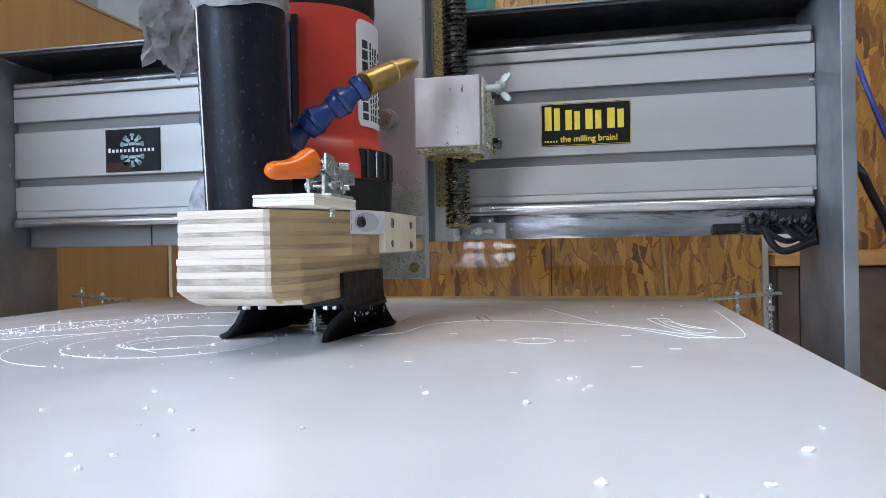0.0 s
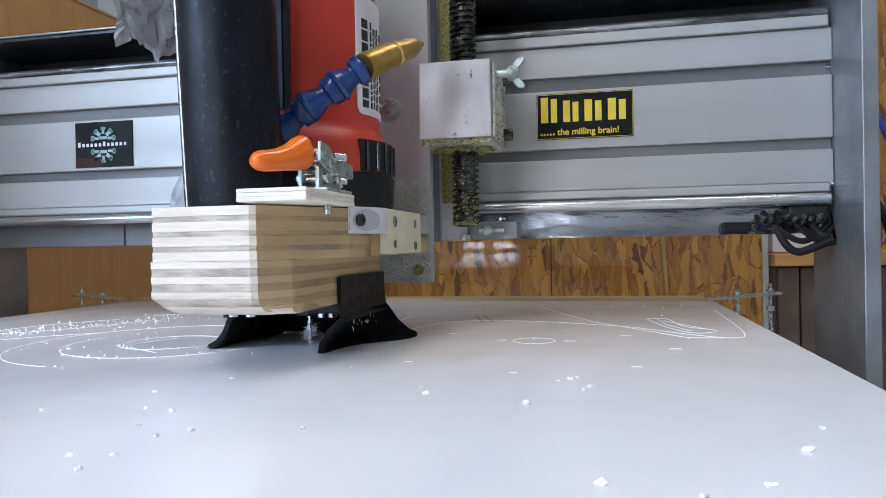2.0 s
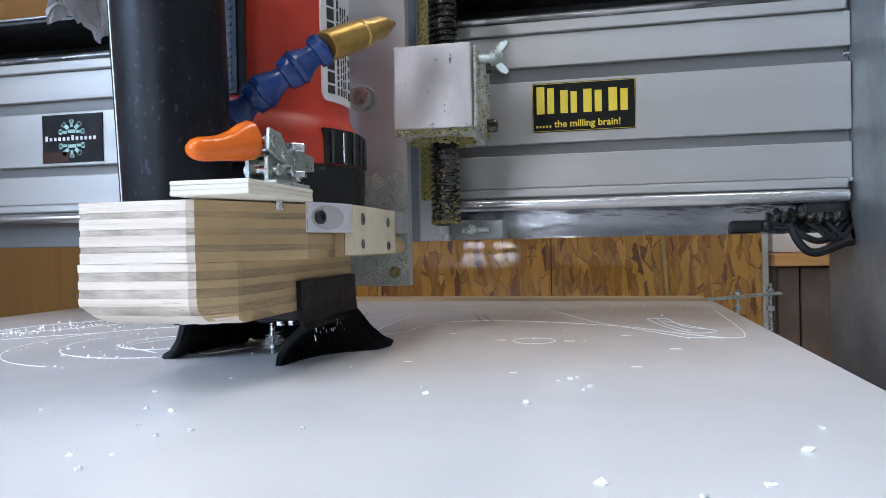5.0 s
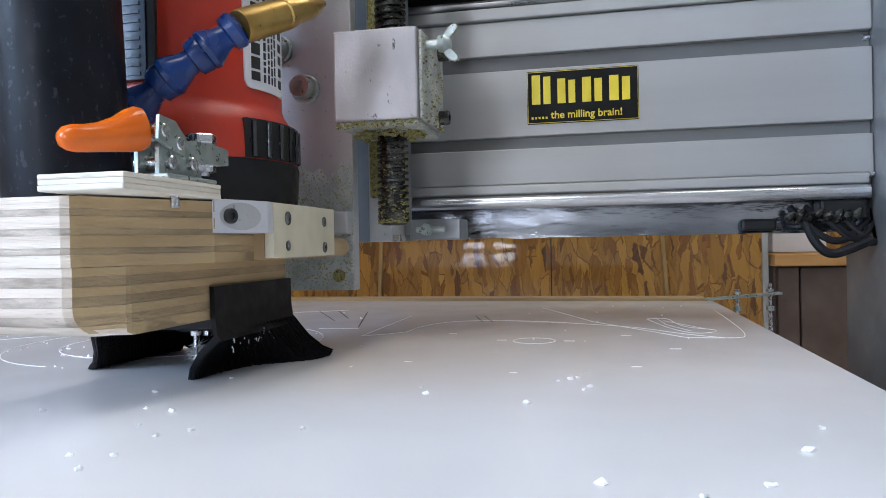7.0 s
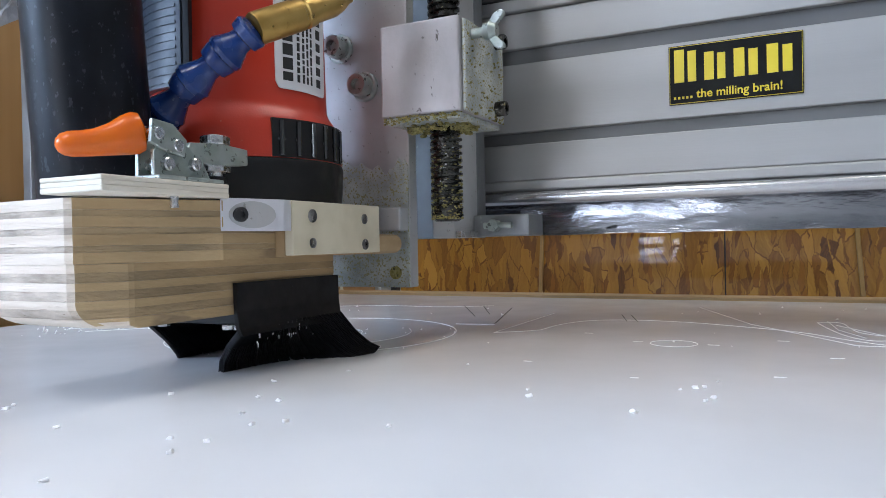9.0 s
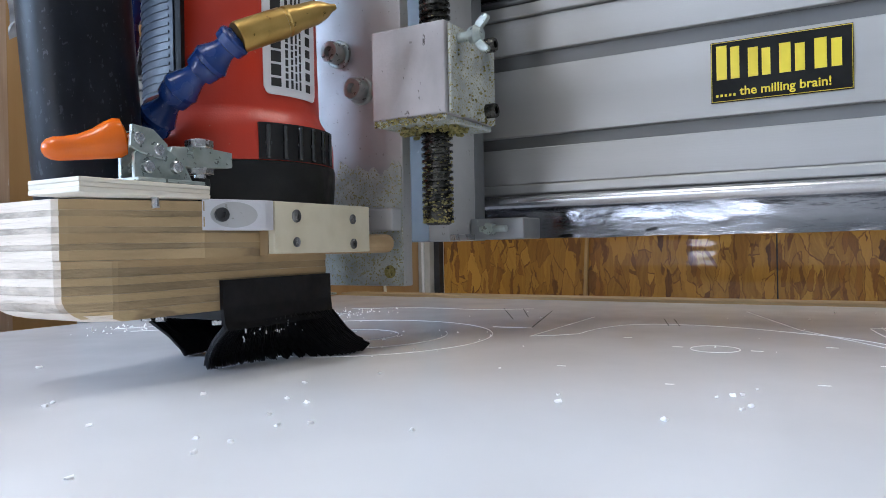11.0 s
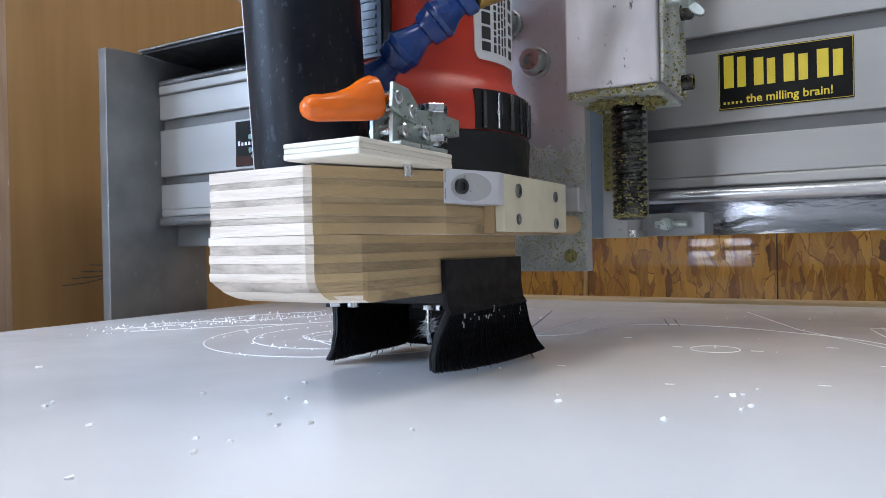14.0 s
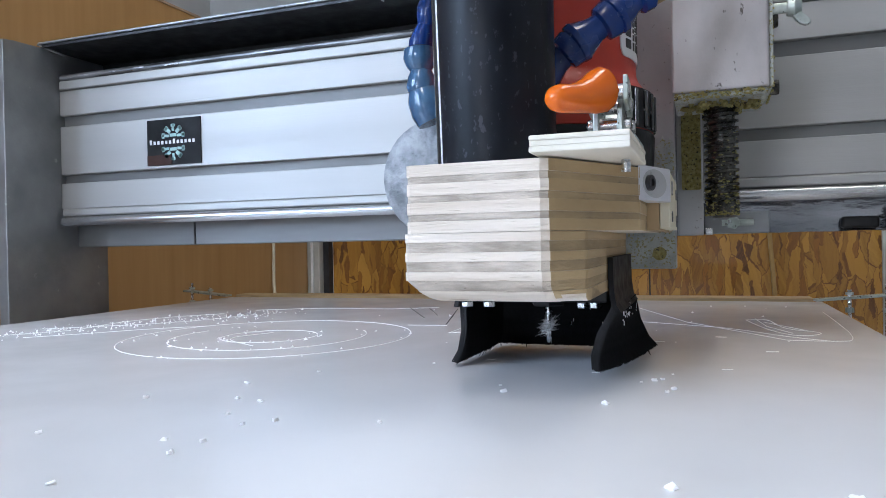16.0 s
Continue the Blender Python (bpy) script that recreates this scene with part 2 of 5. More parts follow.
M = dict(
    sheet=mat("white_plastic_sheet", (0.78, 0.78, 0.79), (0.83, 0.83, 0.84), 9, 0.20, rvar=0.03, spec=0.65, bump=0.02, bscale=35),
    groove=mat("milled_groove", (0.80, 0.80, 0.79), (0.89, 0.89, 0.88), 300, 0.8, spec=0.3),
    chip=mat("plastic_chip", (0.88, 0.88, 0.88), (0.95, 0.95, 0.95), 200, 0.45),
    dark_mark=mat("dark_pencil", (0.05, 0.05, 0.05), (0.1, 0.1, 0.1), 300, 0.8),
    mdf=mat("fibreboard", (0.45, 0.32, 0.19), (0.55, 0.41, 0.26), 60, 0.8, bump=0.2),
    batten=mat("pale_batten", (0.42, 0.29, 0.14), (0.52, 0.37, 0.20), 30, 0.6, stretch=(0.2, 1, 1), bump=0.15),
    alu=mat("anodised_aluminium", (0.390, 0.385, 0.368), (0.460, 0.454, 0.436), 14, 0.50, 0.50, bump=0.06, bscale=900, stretch=(0.05, 1, 1), rvar=0.07, specks=(0.28, 0.28, 0.27), spscale=90, spcut=0.72),
    alu_dull=mat("dull_aluminium", (0.23, 0.24, 0.245), (0.34, 0.35, 0.355), 18, 0.46, 0.6, bump=0.1, bscale=300, rvar=0.12, specks=(0.42, 0.43, 0.43), spscale=70, spcut=0.72),
    alu_block=mat("bead_blasted_aluminium", (0.385, 0.365, 0.365), (0.55, 0.53, 0.53), 30, 0.5, 0.5, bump=0.10, bscale=700, specks=(0.12, 0.11, 0.10), spscale=210, spcut=0.67, contrast=(0.28, 0.62), stretch=(1, 1, 0.6)),
    alu_dusty=mat("dust_caked_aluminium", (0.40, 0.43, 0.42), (0.66, 0.68, 0.63), 70, 0.7, 0.1, bump=0.9, bscale=1100, specks=(0.40, 0.37, 0.18), spscale=800, spcut=0.56, contrast=(0.32, 0.66)),
    alu_plate=mat("milled_plate", (0.46, 0.46, 0.46), (0.57, 0.57, 0.57), 18, 0.55, 0.3, bump=0.12, bscale=300, specks=(0.33, 0.33, 0.31), spscale=300, spcut=0.66),
    # shade in the slots and under the beam put into a darker grey
    shaded_alu=mat("shaded_aluminium", (0.172, 0.172, 0.168), (0.232, 0.232, 0.226), 30, 0.55, 0.5, stretch=(0.1, 1, 1)),
    chrome=mat("polished_rail", (0.55, 0.55, 0.56), (0.68, 0.68, 0.69), 20, 0.24, 0.9, stretch=(0.1, 1, 1), rvar=0.06),
    dirty_rail=mat("oily_rail", (0.10, 0.10, 0.10), (0.40, 0.40, 0.40), 120, 0.35, 0.75, stretch=(0.12, 1, 1), specks=(0.62, 0.62, 0.61), spscale=420, spcut=0.66, contrast=(0.42, 0.64)),
    channel=mat("mottled_channel_metal", (0.14, 0.15, 0.17), (0.44, 0.45, 0.48), 30, 0.15, 0.9, stretch=(0.3, 1, 1), bump=0.55, bscale=110, specks=(0.03, 0.03, 0.03), spscale=80, spcut=0.68),
    black_metal=mat("black_painted_metal", (0.012, 0.012, 0.013), (0.03, 0.03, 0.032), 30, 0.45, bump=0.1),
    steel=mat("zinc_plated_steel", (0.36, 0.41, 0.38), (0.52, 0.57, 0.54), 120, 0.36, 0.7, rvar=0.14, bump=0.12, specks=(0.20, 0.21, 0.20), spscale=300, spcut=0.68),
    bolt=mat("bolt_steel", (0.55, 0.55, 0.56), (0.75, 0.75, 0.76), 200, 0.25, 1.0),
    screw=mat("greasy_thread_steel", (0.010, 0.010, 0.010), (0.12, 0.115, 0.10), 110, 0.24, 0.85, bump=0.3, bscale=500, specks=(0.42, 0.38, 0.22), spscale=700, spcut=0.66),
    sludge=mat("dusty_grease", (0.24, 0.20, 0.045), (0.44, 0.39, 0.15), 420, 0.8, bump=1.0, bscale=900, specks=(0.03, 0.03, 0.02), spscale=600, spcut=0.60),
    rubber=mat("black_rubber", (0.007, 0.007, 0.008), (0.015, 0.015, 0.017), 60, 0.55, spec=0.25, bump=0.08, specks=(0.12, 0.12, 0.13), spscale=260, spcut=0.73),
    bristle=mat("black_bristle", (0.004, 0.004, 0.005), (0.010, 0.010, 0.012), 200, 0.45, spec=0.3),
    tube=mat("black_plastic_tube", (0.004, 0.005, 0.008), (0.009, 0.011, 0.016), 60, 0.36, spec=0.20, bump=0.02, bscale=260, specks=(0.030, 0.034, 0.042), spscale=420, spcut=0.62, rvar=0.05, stretch=(1, 1, 0.6)),
    red=mat("red_plastic", (0.47, 0.030, 0.010), (0.55, 0.042, 0.015), 20, 0.40, bump=0.05, bscale=900, specks=(0.50, 0.20, 0.13), spscale=500, spcut=0.72),
    black_plastic=mat("black_plastic", (0.007, 0.007, 0.007), (0.015, 0.015, 0.015), 60, 0.42, spec=0.35, bump=0.06),
    grip=mat("blue_grey_grip", (0.030, 0.045, 0.068), (0.050, 0.070, 0.098), 60, 0.42),
    label=mat("white_label", (0.70, 0.70, 0.71), (0.78, 0.78, 0.79), 30, 0.4),
    ink=mat("black_ink", (0.02, 0.02, 0.02), (0.03, 0.03, 0.03), 30, 0.5),
    blue=mat("blue_joint_plastic", (0.007, 0.028, 0.14), (0.012, 0.046, 0.20), 40, 0.24, spec=0.5, specks=(0.07, 0.12, 0.24), spscale=420, spcut=0.68),
    pale_blue=mat("clear_blue_plastic", (0.02, 0.06, 0.13), (0.06, 0.14, 0.25), 60, 0.12, spec=0.8),
    brass=mat("worn_brass", (0.36, 0.22, 0.05), (0.50, 0.33, 0.10), 50, 0.36, 0.8, bump=0.12, specks=(0.24, 0.15, 0.05), spscale=120, spcut=0.66),
    orange=mat("orange_grip_vinyl", (0.70, 0.125, 0.002), (0.78, 0.165, 0.005), 20, 0.20, rvar=0.05, bump=0.05, bscale=120),
    white_ply=mat("white_plywood_strip", (0.72, 0.66, 0.54), (0.82, 0.77, 0.66), 40, 0.6, stretch=(1, 0.15, 3), bump=0.12),
    ply_light=mat("light_ply", (0.64, 0.54, 0.43), (0.80, 0.71, 0.60), 60, 0.62, stretch=(0.22, 0.3, 3.0), bump=0.4, bscale=320, specks=(0.48, 0.38, 0.28), spscale=190, spcut=0.68),
    ply_dark=mat("cross_grain_ply", (0.36, 0.30, 0.235), (0.62, 0.53, 0.43), 110, 0.75, stretch=(0.6, 0.5, 2.4), bump=0.5, bscale=420, contrast=(0.32, 0.64), specks=(0.24, 0.19, 0.14), spscale=300, spcut=0.70),
    # the bracket's bright reflection is put into this pale base
    bracket=mat("milled_bracket_sheen", (0.66, 0.66, 0.69), (0.74, 0.74, 0.77), 60, 0.4, 0.35, bump=0.08, bscale=400),
    # side plies: real browning plus the side's weaker light put into the colour
    ply_side=mat("browned_dim_ply_side", (0.36, 0.245, 0.115), (0.55, 0.405, 0.215), 26, 0.55, stretch=(0.6, 0.35, 1.2), bump=0.25, bscale=320, specks=(0.29, 0.205, 0.11), spscale=60, spcut=0.63, contrast=(0.28, 0.72)),
    ply_side_dark=mat("browned_dim_cross_ply", (0.25, 0.185, 0.10), (0.47, 0.345, 0.185), 50, 0.7, stretch=(0.6, 0.35, 1.3), bump=0.4, bscale=360, contrast=(0.32, 0.66), specks=(0.17, 0.13, 0.075), spscale=120, spcut=0.66),
    cream=mat("cream_plastic", (0.62, 0.56, 0.40), (0.70, 0.64, 0.48), 50, 0.5, bump=0.1),
    tape=mat("grey_duct_tape", (0.42, 0.42, 0.42), (0.62, 0.62, 0.62), 60, 0.42, bump=0.7, bscale=160, specks=(0.28, 0.28, 0.28), spscale=110, spcut=0.66),
    osb=osb_material(),
    veneer=mat("brown_wood_veneer", (0.40, 0.235, 0.090), (0.48, 0.295, 0.125), 9, 0.34, stretch=(7, 7, 0.5), bump=0.04, rvar=0.05, specks=(0.56, 0.42, 0.27), spscale=60, spcut=0.77, contrast=(0.25, 0.75)),
    veneer_pale=mat("paler_veneer", (0.42, 0.285, 0.19), (0.52, 0.375, 0.26), 22, 0.5, stretch=(9, 9, 0.45), specks=(0.66, 0.60, 0.54), spscale=70, spcut=0.70),
    plywood=mat("brown_plywood", (0.27, 0.135, 0.030), (0.36, 0.19, 0.05), 20, 0.5, stretch=(6, 6, 0.5)),
    desk_edge=mat("orange_pine_edge", (0.48, 0.23, 0.06), (0.60, 0.32, 0.10), 30, 0.45, stretch=(0.3, 1, 2)),
    cabinet=mat("grey_brown_cabinet", (0.11, 0.072, 0.05), (0.16, 0.11, 0.08), 20, 0.5),
    post=mat("grey_white_post", (0.40, 0.39, 0.34), (0.48, 0.47, 0.42), 30, 0.5),
    seam_glue=mat("amber_batten", (0.33, 0.20, 0.06), (0.42, 0.27, 0.10), 40, 0.45, stretch=(1, 1, 0.2)),
    # plate edge with the window's light in its colour
    lit_edge=mat("lit_plate_edge", (0.66, 0.67, 0.69), (0.76, 0.77, 0.79), 60, 0.5, 0.1, bump=0.1, bscale=400),
    fuzz=mat("plastic_swarf", (0.72, 0.72, 0.72), (0.85, 0.85, 0.85), 200, 0.6),
    plaster=mat("plaster_wall", (0.62, 0.61, 0.58), (0.70, 0.69, 0.66), 6, 0.9, bump=0.2, bscale=60),
    ceiling=mat("ceiling_paint", (0.72, 0.72, 0.70), (0.78, 0.78, 0.76), 6, 0.9),
    concrete=mat("concrete_floor", (0.22, 0.21, 0.20), (0.32, 0.31, 0.29), 5, 0.8, bump=0.3, bscale=40),
    frame_white=mat("white_frame_paint", (0.70, 0.70, 0.69), (0.76, 0.76, 0.75), 20, 0.4),
    sign_black=mat("black_sticker", (0.006, 0.006, 0.006), (0.014, 0.014, 0.014), 40, 0.5, spec=0.15),
    sign_yellow=mat("yellow_print", (0.80, 0.62, 0.02), (0.86, 0.68, 0.03), 60, 0.4),
    sign_green=mat("mint_print", (0.24, 0.42, 0.40), (0.36, 0.55, 0.52), 90, 0.4),
    sign_brown=mat("dark_brown_print", (0.03, 0.014, 0.010), (0.05, 0.02, 0.012), 40, 0.5, spec=0.15),
    teal=mat("teal_plastic", (0.08, 0.42, 0.40), (0.12, 0.50, 0.48), 40, 0.4),
    gloss_black=mat("glossy_black_edge", (0.01, 0.01, 0.012), (0.02, 0.02, 0.022), 40, 0.10, coat=1.0),
    cloudy=mat("cloudy_grey_plastic", (0.14, 0.15, 0.16), (0.32, 0.33, 0.34), 120, 0.35, bump=0.4, bscale=300),
    cable_blue=mat("blue_cable", (0.02, 0.04, 0.25), (0.03, 0.06, 0.3), 40, 0.4),
)
glow = bpy.data.materials.new("lamp_tube_glow")
glow.use_nodes = True
glow.node_tree.nodes["Principled BSDF"].inputs["Emission Color"].default_value = (1.0, 0.965, 0.90, 1)
glow.node_tree.nodes["Principled BSDF"].inputs["Emission Strength"].default_value = 6.0
glass = bpy.data.materials.new("window_glass")
glass.use_nodes = True
gb = glass.node_tree.nodes["Principled BSDF"]
gb.inputs["Transmission Weight"].default_value, gb.inputs["Roughness"].default_value, gb.inputs["IOR"].default_value = 1.0, 0.0, 1.02


# ---- mesh helpers ----
ORIGIN = {}
# the machine's drawing measures are brought to true size about this point
PIVOT = Vector((0.0, 0.0, 0.068))
SIZE = [1.0]


def true_place(p):
    return PIVOT + (Vector(p) - PIVOT) * SIZE[0]


def thing(name, origin, label, category, group="", kind=""):
    """An empty at the thing's base; its parts are given in the world's coordinates."""
    ob = new(name)
    ob.empty_display_size = 0.02
    ob.location = true_place(origin)
    ORIGIN[ob.name] = true_place(origin)
    return tagged(ob, label, category, group, kind)


def part(name, bm, material, parent, label="", smooth=False, kind=""):
    me = bpy.data.meshes.new(name)
    o = ORIGIN.get(parent.name, Vector((0, 0, 0))) if parent else Vector((0, 0, 0))
    for v in bm.verts:
        v.co = true_place(v.co) - o
    bmesh.ops.recalc_face_normals(bm, faces=bm.faces)
    if smooth:
        for f in bm.faces:
            f.smooth = True
        for e in bm.edges:
            if len(e.link_faces) == 2 and e.calc_face_angle(0) > 0.6:
                e.smooth = False
    bm.to_mesh(me)
    bm.free()
    me.materials.append(material)
    ob = new(name, me)
    if parent:
        ob.parent = parent
        ORIGIN[ob.name] = o
    return tagged(ob, label, kind=kind)


def join(*bms):
    out = bmesh.new()
    for b in bms:
        me = bpy.data.meshes.new("tmp")
        b.to_mesh(me)
        out.from_mesh(me)
        b.free()
        bpy.data.meshes.remove(me)
    return out


def box(x0, x1, y0, y1, z0, z1, bev=0.0, seg=2):
    bm = bmesh.new()
    bmesh.ops.create_cube(bm, size=1)
    for v in bm.verts:
        v.co = Vector(((x0 + x1) / 2 + v.co.x * (x1 - x0), (y0 + y1) / 2 + v.co.y * (y1 - y0), (z0 + z1) / 2 + v.co.z * (z1 - z0)))
    if bev:
        bmesh.ops.bevel(bm, geom=list(bm.edges), offset=bev, segments=seg, affect="EDGES", profile=0.5)
    return bm


def moved(bm, m):
    bmesh.ops.transform(bm, matrix=m, verts=bm.verts)
    return bm


def lathe(a, b, profile, n=32):
    """A turned body about the axis from a to b: profile of (place along 0..1, radius)."""
    a, b = Vector(a), Vector(b)
    w = (b - a).normalized()
    u = w.orthogonal().normalized()
    v = w.cross(u)
    bm = bmesh.new()
    rings = []
    for s, r in profile:
        c = a.lerp(b, s)
        rings.append([bm.verts.new(c + r * (math.cos(2 * math.pi * i / n) * u + math.sin(2 * math.pi * i / n) * v)) for i in range(n)])
    for p, q in zip(rings, rings[1:]):
        for i in range(n):
            bm.faces.new((p[i], p[(i + 1) % n], q[(i + 1) % n], q[i]))
    bm.faces.new(rings[0][::-1])
    bm.faces.new(rings[-1])
    return bm


def rod(a, b, r, n=24, bev=0.0):
    L = (Vector(b) - Vector(a)).length
    e = min(bev / L, 0.3) if bev else 0
    return lathe(a, b, [(0, r - bev), (e, r), (1 - e, r), (1, r - bev)] if bev else [(0, r), (1, r)], n)


def hexbolt(a, b, r, n=6):
    return lathe(a, b, [(0, r * 0.94), (0.12, r), (0.88, r), (1, r * 0.94)], n)


def socket_bolt(a, b, r):
    """A cylinder-head bolt with its socket, from a to b (the outer face)."""
    return lathe(a, b, [(0, r), (0.85, r), (1.0, r * 0.9), (1.0, r * 0.5), (0.5, r * 0.48), (0.5, r * 0.01)], 24)


def prism(poly, z0, z1, bev=0.0):
    bm = bmesh.new()
    lo = [bm.verts.new((x, y, z0)) for x, y in poly]
    hi = [bm.verts.new((x, y, z1)) for x, y in poly]
    n = len(poly)
    for i in range(n):
        bm.faces.new((lo[i], lo[(i + 1) % n], hi[(i + 1) % n], hi[i]))
    bm.faces.new(lo[::-1])
    bm.faces.new(hi)
    if bev:
        bmesh.ops.bevel(bm, geom=list(bm.edges), offset=bev, segments=2, affect="EDGES", profile=0.5)
    return bm


def sweep(pts, r, n=8):
    """A round cable along points, smoothed."""
    P = [Vector(p) for p in pts]
    for _ in range(3):
        Q = [P[0]]
        for a, b in zip(P, P[1:]):
            Q += [a.lerp(b, 0.25), a.lerp(b, 0.75)]
        P = Q + [P[-1]]
    bm = bmesh.new()
    rings = []
    for i, p in enumerate(P):
        d = (P[min(i + 1, len(P) - 1)] - P[max(i - 1, 0)]).normalized()
        u = d.cross(Vector((0.31, 0.17, 0.93))).normalized()
        v = d.cross(u)
        rings.append([bm.verts.new(p + r * (math.cos(2 * math.pi * k / n) * u + math.sin(2 * math.pi * k / n) * v)) for k in range(n)])
    for p, q in zip(rings, rings[1:]):
        for k in range(n):
            bm.faces.new((p[k], p[(k + 1) % n], q[(k + 1) % n], q[k]))
    bm.faces.new(rings[0][::-1])
    bm.faces.new(rings[-1])
    return bm


def ribbon(pts, w, z=0.00035, closed=False):
    """A thin raised-edge groove line on the sheet."""
    bm = bmesh.new()
    P = [Vector((x, y, 0)) for x, y in pts]
    n = len(P)
    L = []
    for i, p in enumerate(P):
        a = P[(i - 1) % n] if closed else P[max(i - 1, 0)]
        b = P[(i + 1) % n] if closed else P[min(i + 1, n - 1)]
        d = (b - a).normalized()
        s = Vector((-d.y, d.x, 0)) * w / 2 * (0.8 + 0.4 * noise.noise(p * 90))
        L.append([bm.verts.new(p + s), bm.verts.new(p + s * 0.5 + Vector((0, 0, z))), bm.verts.new(p - s * 0.5 + Vector((0, 0, z))), bm.verts.new(p - s)])
    for i in range(n if closed else n - 1):
        a, b = L[i], L[(i + 1) % n]
        for k in range(3):
            bm.faces.new((a[k], a[k + 1], b[k + 1], b[k]))
    return bm


def structure(name, bm, material, label="", category=""):
    return tagged(part(name, bm, material, None), label, category, kind="structure")


# ---- the workshop room ----
RX0, RX1, RY0, RY1, RZ0, RZ1 = -2.0, 2.2, -2.2, 2.6, -0.88, 1.75
structure("floor", box(RX0 - 0.1, RX1 + 0.1, RY0 - 0.1, RY1 + 0.1, RZ0 - 0.1, RZ0), M["concrete"], "grey concrete workshop floor", "floor")
structure("ceiling", box(RX0 - 0.1, RX1 + 0.1, RY0 - 0.1, RY1 + 0.1, RZ1, RZ1 + 0.1), M["ceiling"], "white painted workshop ceiling", "ceiling")
structure("wall_east", box(RX1, RX1 + 0.1, RY0 - 0.1, RY1 + 0.1, RZ0, RZ1), M["plaster"], "pale plaster wall", "wall")
SX0, SX1, SZ0, SZ1 = -1.00, -0.52, -0.15, 0.85
structure("wall_south", join(box(RX0, SX0, RY0 - 0.1, RY0, RZ0, RZ1), box(SX1, RX1, RY0 - 0.1, RY0, RZ0, RZ1),
                             box(SX0, SX1, RY0 - 0.1, RY0, RZ0, SZ0), box(SX0, SX1, RY0 - 0.1, RY0, SZ1, RZ1)), M["plaster"], "pale plaster wall with a small window", "wall")
win2 = thing("window_2", (SX0, RY0 - 0.05, SZ0), "small white framed workshop window with two panes", "window", kind="structure")
sm = (SX0 + SX1) / 2
part("window_frame", join(box(SX0, SX1, RY0 - 0.08, RY0 - 0.03, SZ0, SZ0 + 0.05, 0.004), box(SX0, SX1, RY0 - 0.08, RY0 - 0.03, SZ1 - 0.05, SZ1, 0.004),
                          box(SX0, SX0 + 0.05, RY0 - 0.079, RY0 - 0.031, SZ0 + 0.05, SZ1 - 0.05), box(SX1 - 0.05, SX1, RY0 - 0.079, RY0 - 0.031, SZ0 + 0.05, SZ1 - 0.05),
                          box(sm - 0.03, sm + 0.03, RY0 - 0.079, RY0 - 0.031, SZ0 + 0.05, SZ1 - 0.05),
                          box(SX0 + 0.05, sm - 0.03, RY0 - 0.078, RY0 - 0.032, 0.0, 0.03), box(sm + 0.03, SX1 - 0.05, RY0 - 0.078, RY0 - 0.032, 0.0, 0.03)), M["frame_white"], win2)
for a, b in ((SX0 + 0.05, sm - 0.03), (sm + 0.03, SX1 - 0.05)):
    pane = part("pane", box(a, b, RY0 - 0.058, RY0 - 0.054, SZ0 + 0.05, SZ1 - 0.05), glass, win2)
    pane.visible_shadow = False
structure("wall_north", box(RX0, RX1, RY1, RY1 + 0.1, RZ0, RZ1), M["plaster"], "pale plaster wall behind the enclosure", "wall")
WY0, WY1, WZ0, WZ1 = -2.0, -0.7, 0.25, 1.5
WX = RX0 - 0.055
structure("wall_west", join(box(RX0 - 0.1, RX0, RY0 - 0.1, WY0, RZ0, RZ1), box(RX0 - 0.1, RX0, WY1, RY1 + 0.1, RZ0, RZ1),
                            box(RX0 - 0.1, RX0, WY0, WY1, RZ0, WZ0), box(RX0 - 0.1, RX0, WY0, WY1, WZ1, RZ1)), M["plaster"], "pale plaster wall with a window", "wall")
win = thing("window_1", (WX, WY0, WZ0), "white framed workshop window with two panes", "window", kind="structure")
wm = (WY0 + WY1) / 2
part("window_frame", join(box(WX - 0.025, WX + 0.025, WY0, WY1, WZ0, WZ0 + 0.05, 0.004), box(WX - 0.025, WX + 0.025, WY0, WY1, WZ1 - 0.05, WZ1, 0.004),
                          box(WX - 0.024, WX + 0.024, WY0, WY0 + 0.05, WZ0 + 0.05, WZ1 - 0.05), box(WX - 0.024, WX + 0.024, WY1 - 0.05, WY1, WZ0 + 0.05, WZ1 - 0.05),
                          box(WX - 0.024, WX + 0.024, wm - 0.03, wm + 0.03, WZ0 + 0.05, WZ1 - 0.05)), M["frame_white"], win)
for a, b in ((WY0 + 0.05, wm - 0.03), (wm + 0.03, WY1 - 0.05)):
    pane = part("pane", box(WX - 0.002, WX + 0.002, a, b, WZ0 + 0.05, WZ1 - 0.05), glass, win)
    pane.visible_shadow = False
part("window_sill", box(RX0 - 0.03, RX0 + 0.06, WY0 - 0.04, WY1 + 0.04, WZ0 - 0.03, WZ0, 0.005), M["frame_white"], win)
# fixtures out of view; the second is made up to light the beam's front
for lx, ly in ((0.35, 0.75), (-0.35, -0.85)):
    lamp = thing("unseen_ceiling_lamp", (lx, ly, 1.75), "unseen long white ceiling lamp with three fluorescent tubes", "lamp", "ceiling lamps")
    part("housing", box(lx - 0.18, lx + 0.18, ly - 0.65, ly + 0.65, 1.70, 1.75, 0.006), M["frame_white"], lamp)
    for dx in (-0.11, 0.0, 0.11):
        part("tube", rod((lx + dx, ly - 0.6, 1.685), (lx + dx, ly + 0.6, 1.685), 0.013, 12), glow, lamp)

# ---- enclosure round the machine ----
structure("wall_osb", box(-0.755, 0.287, 1.39, 1.408, -0.88, 0.90), M["osb"], "orange brown strand board back panel", "panel")
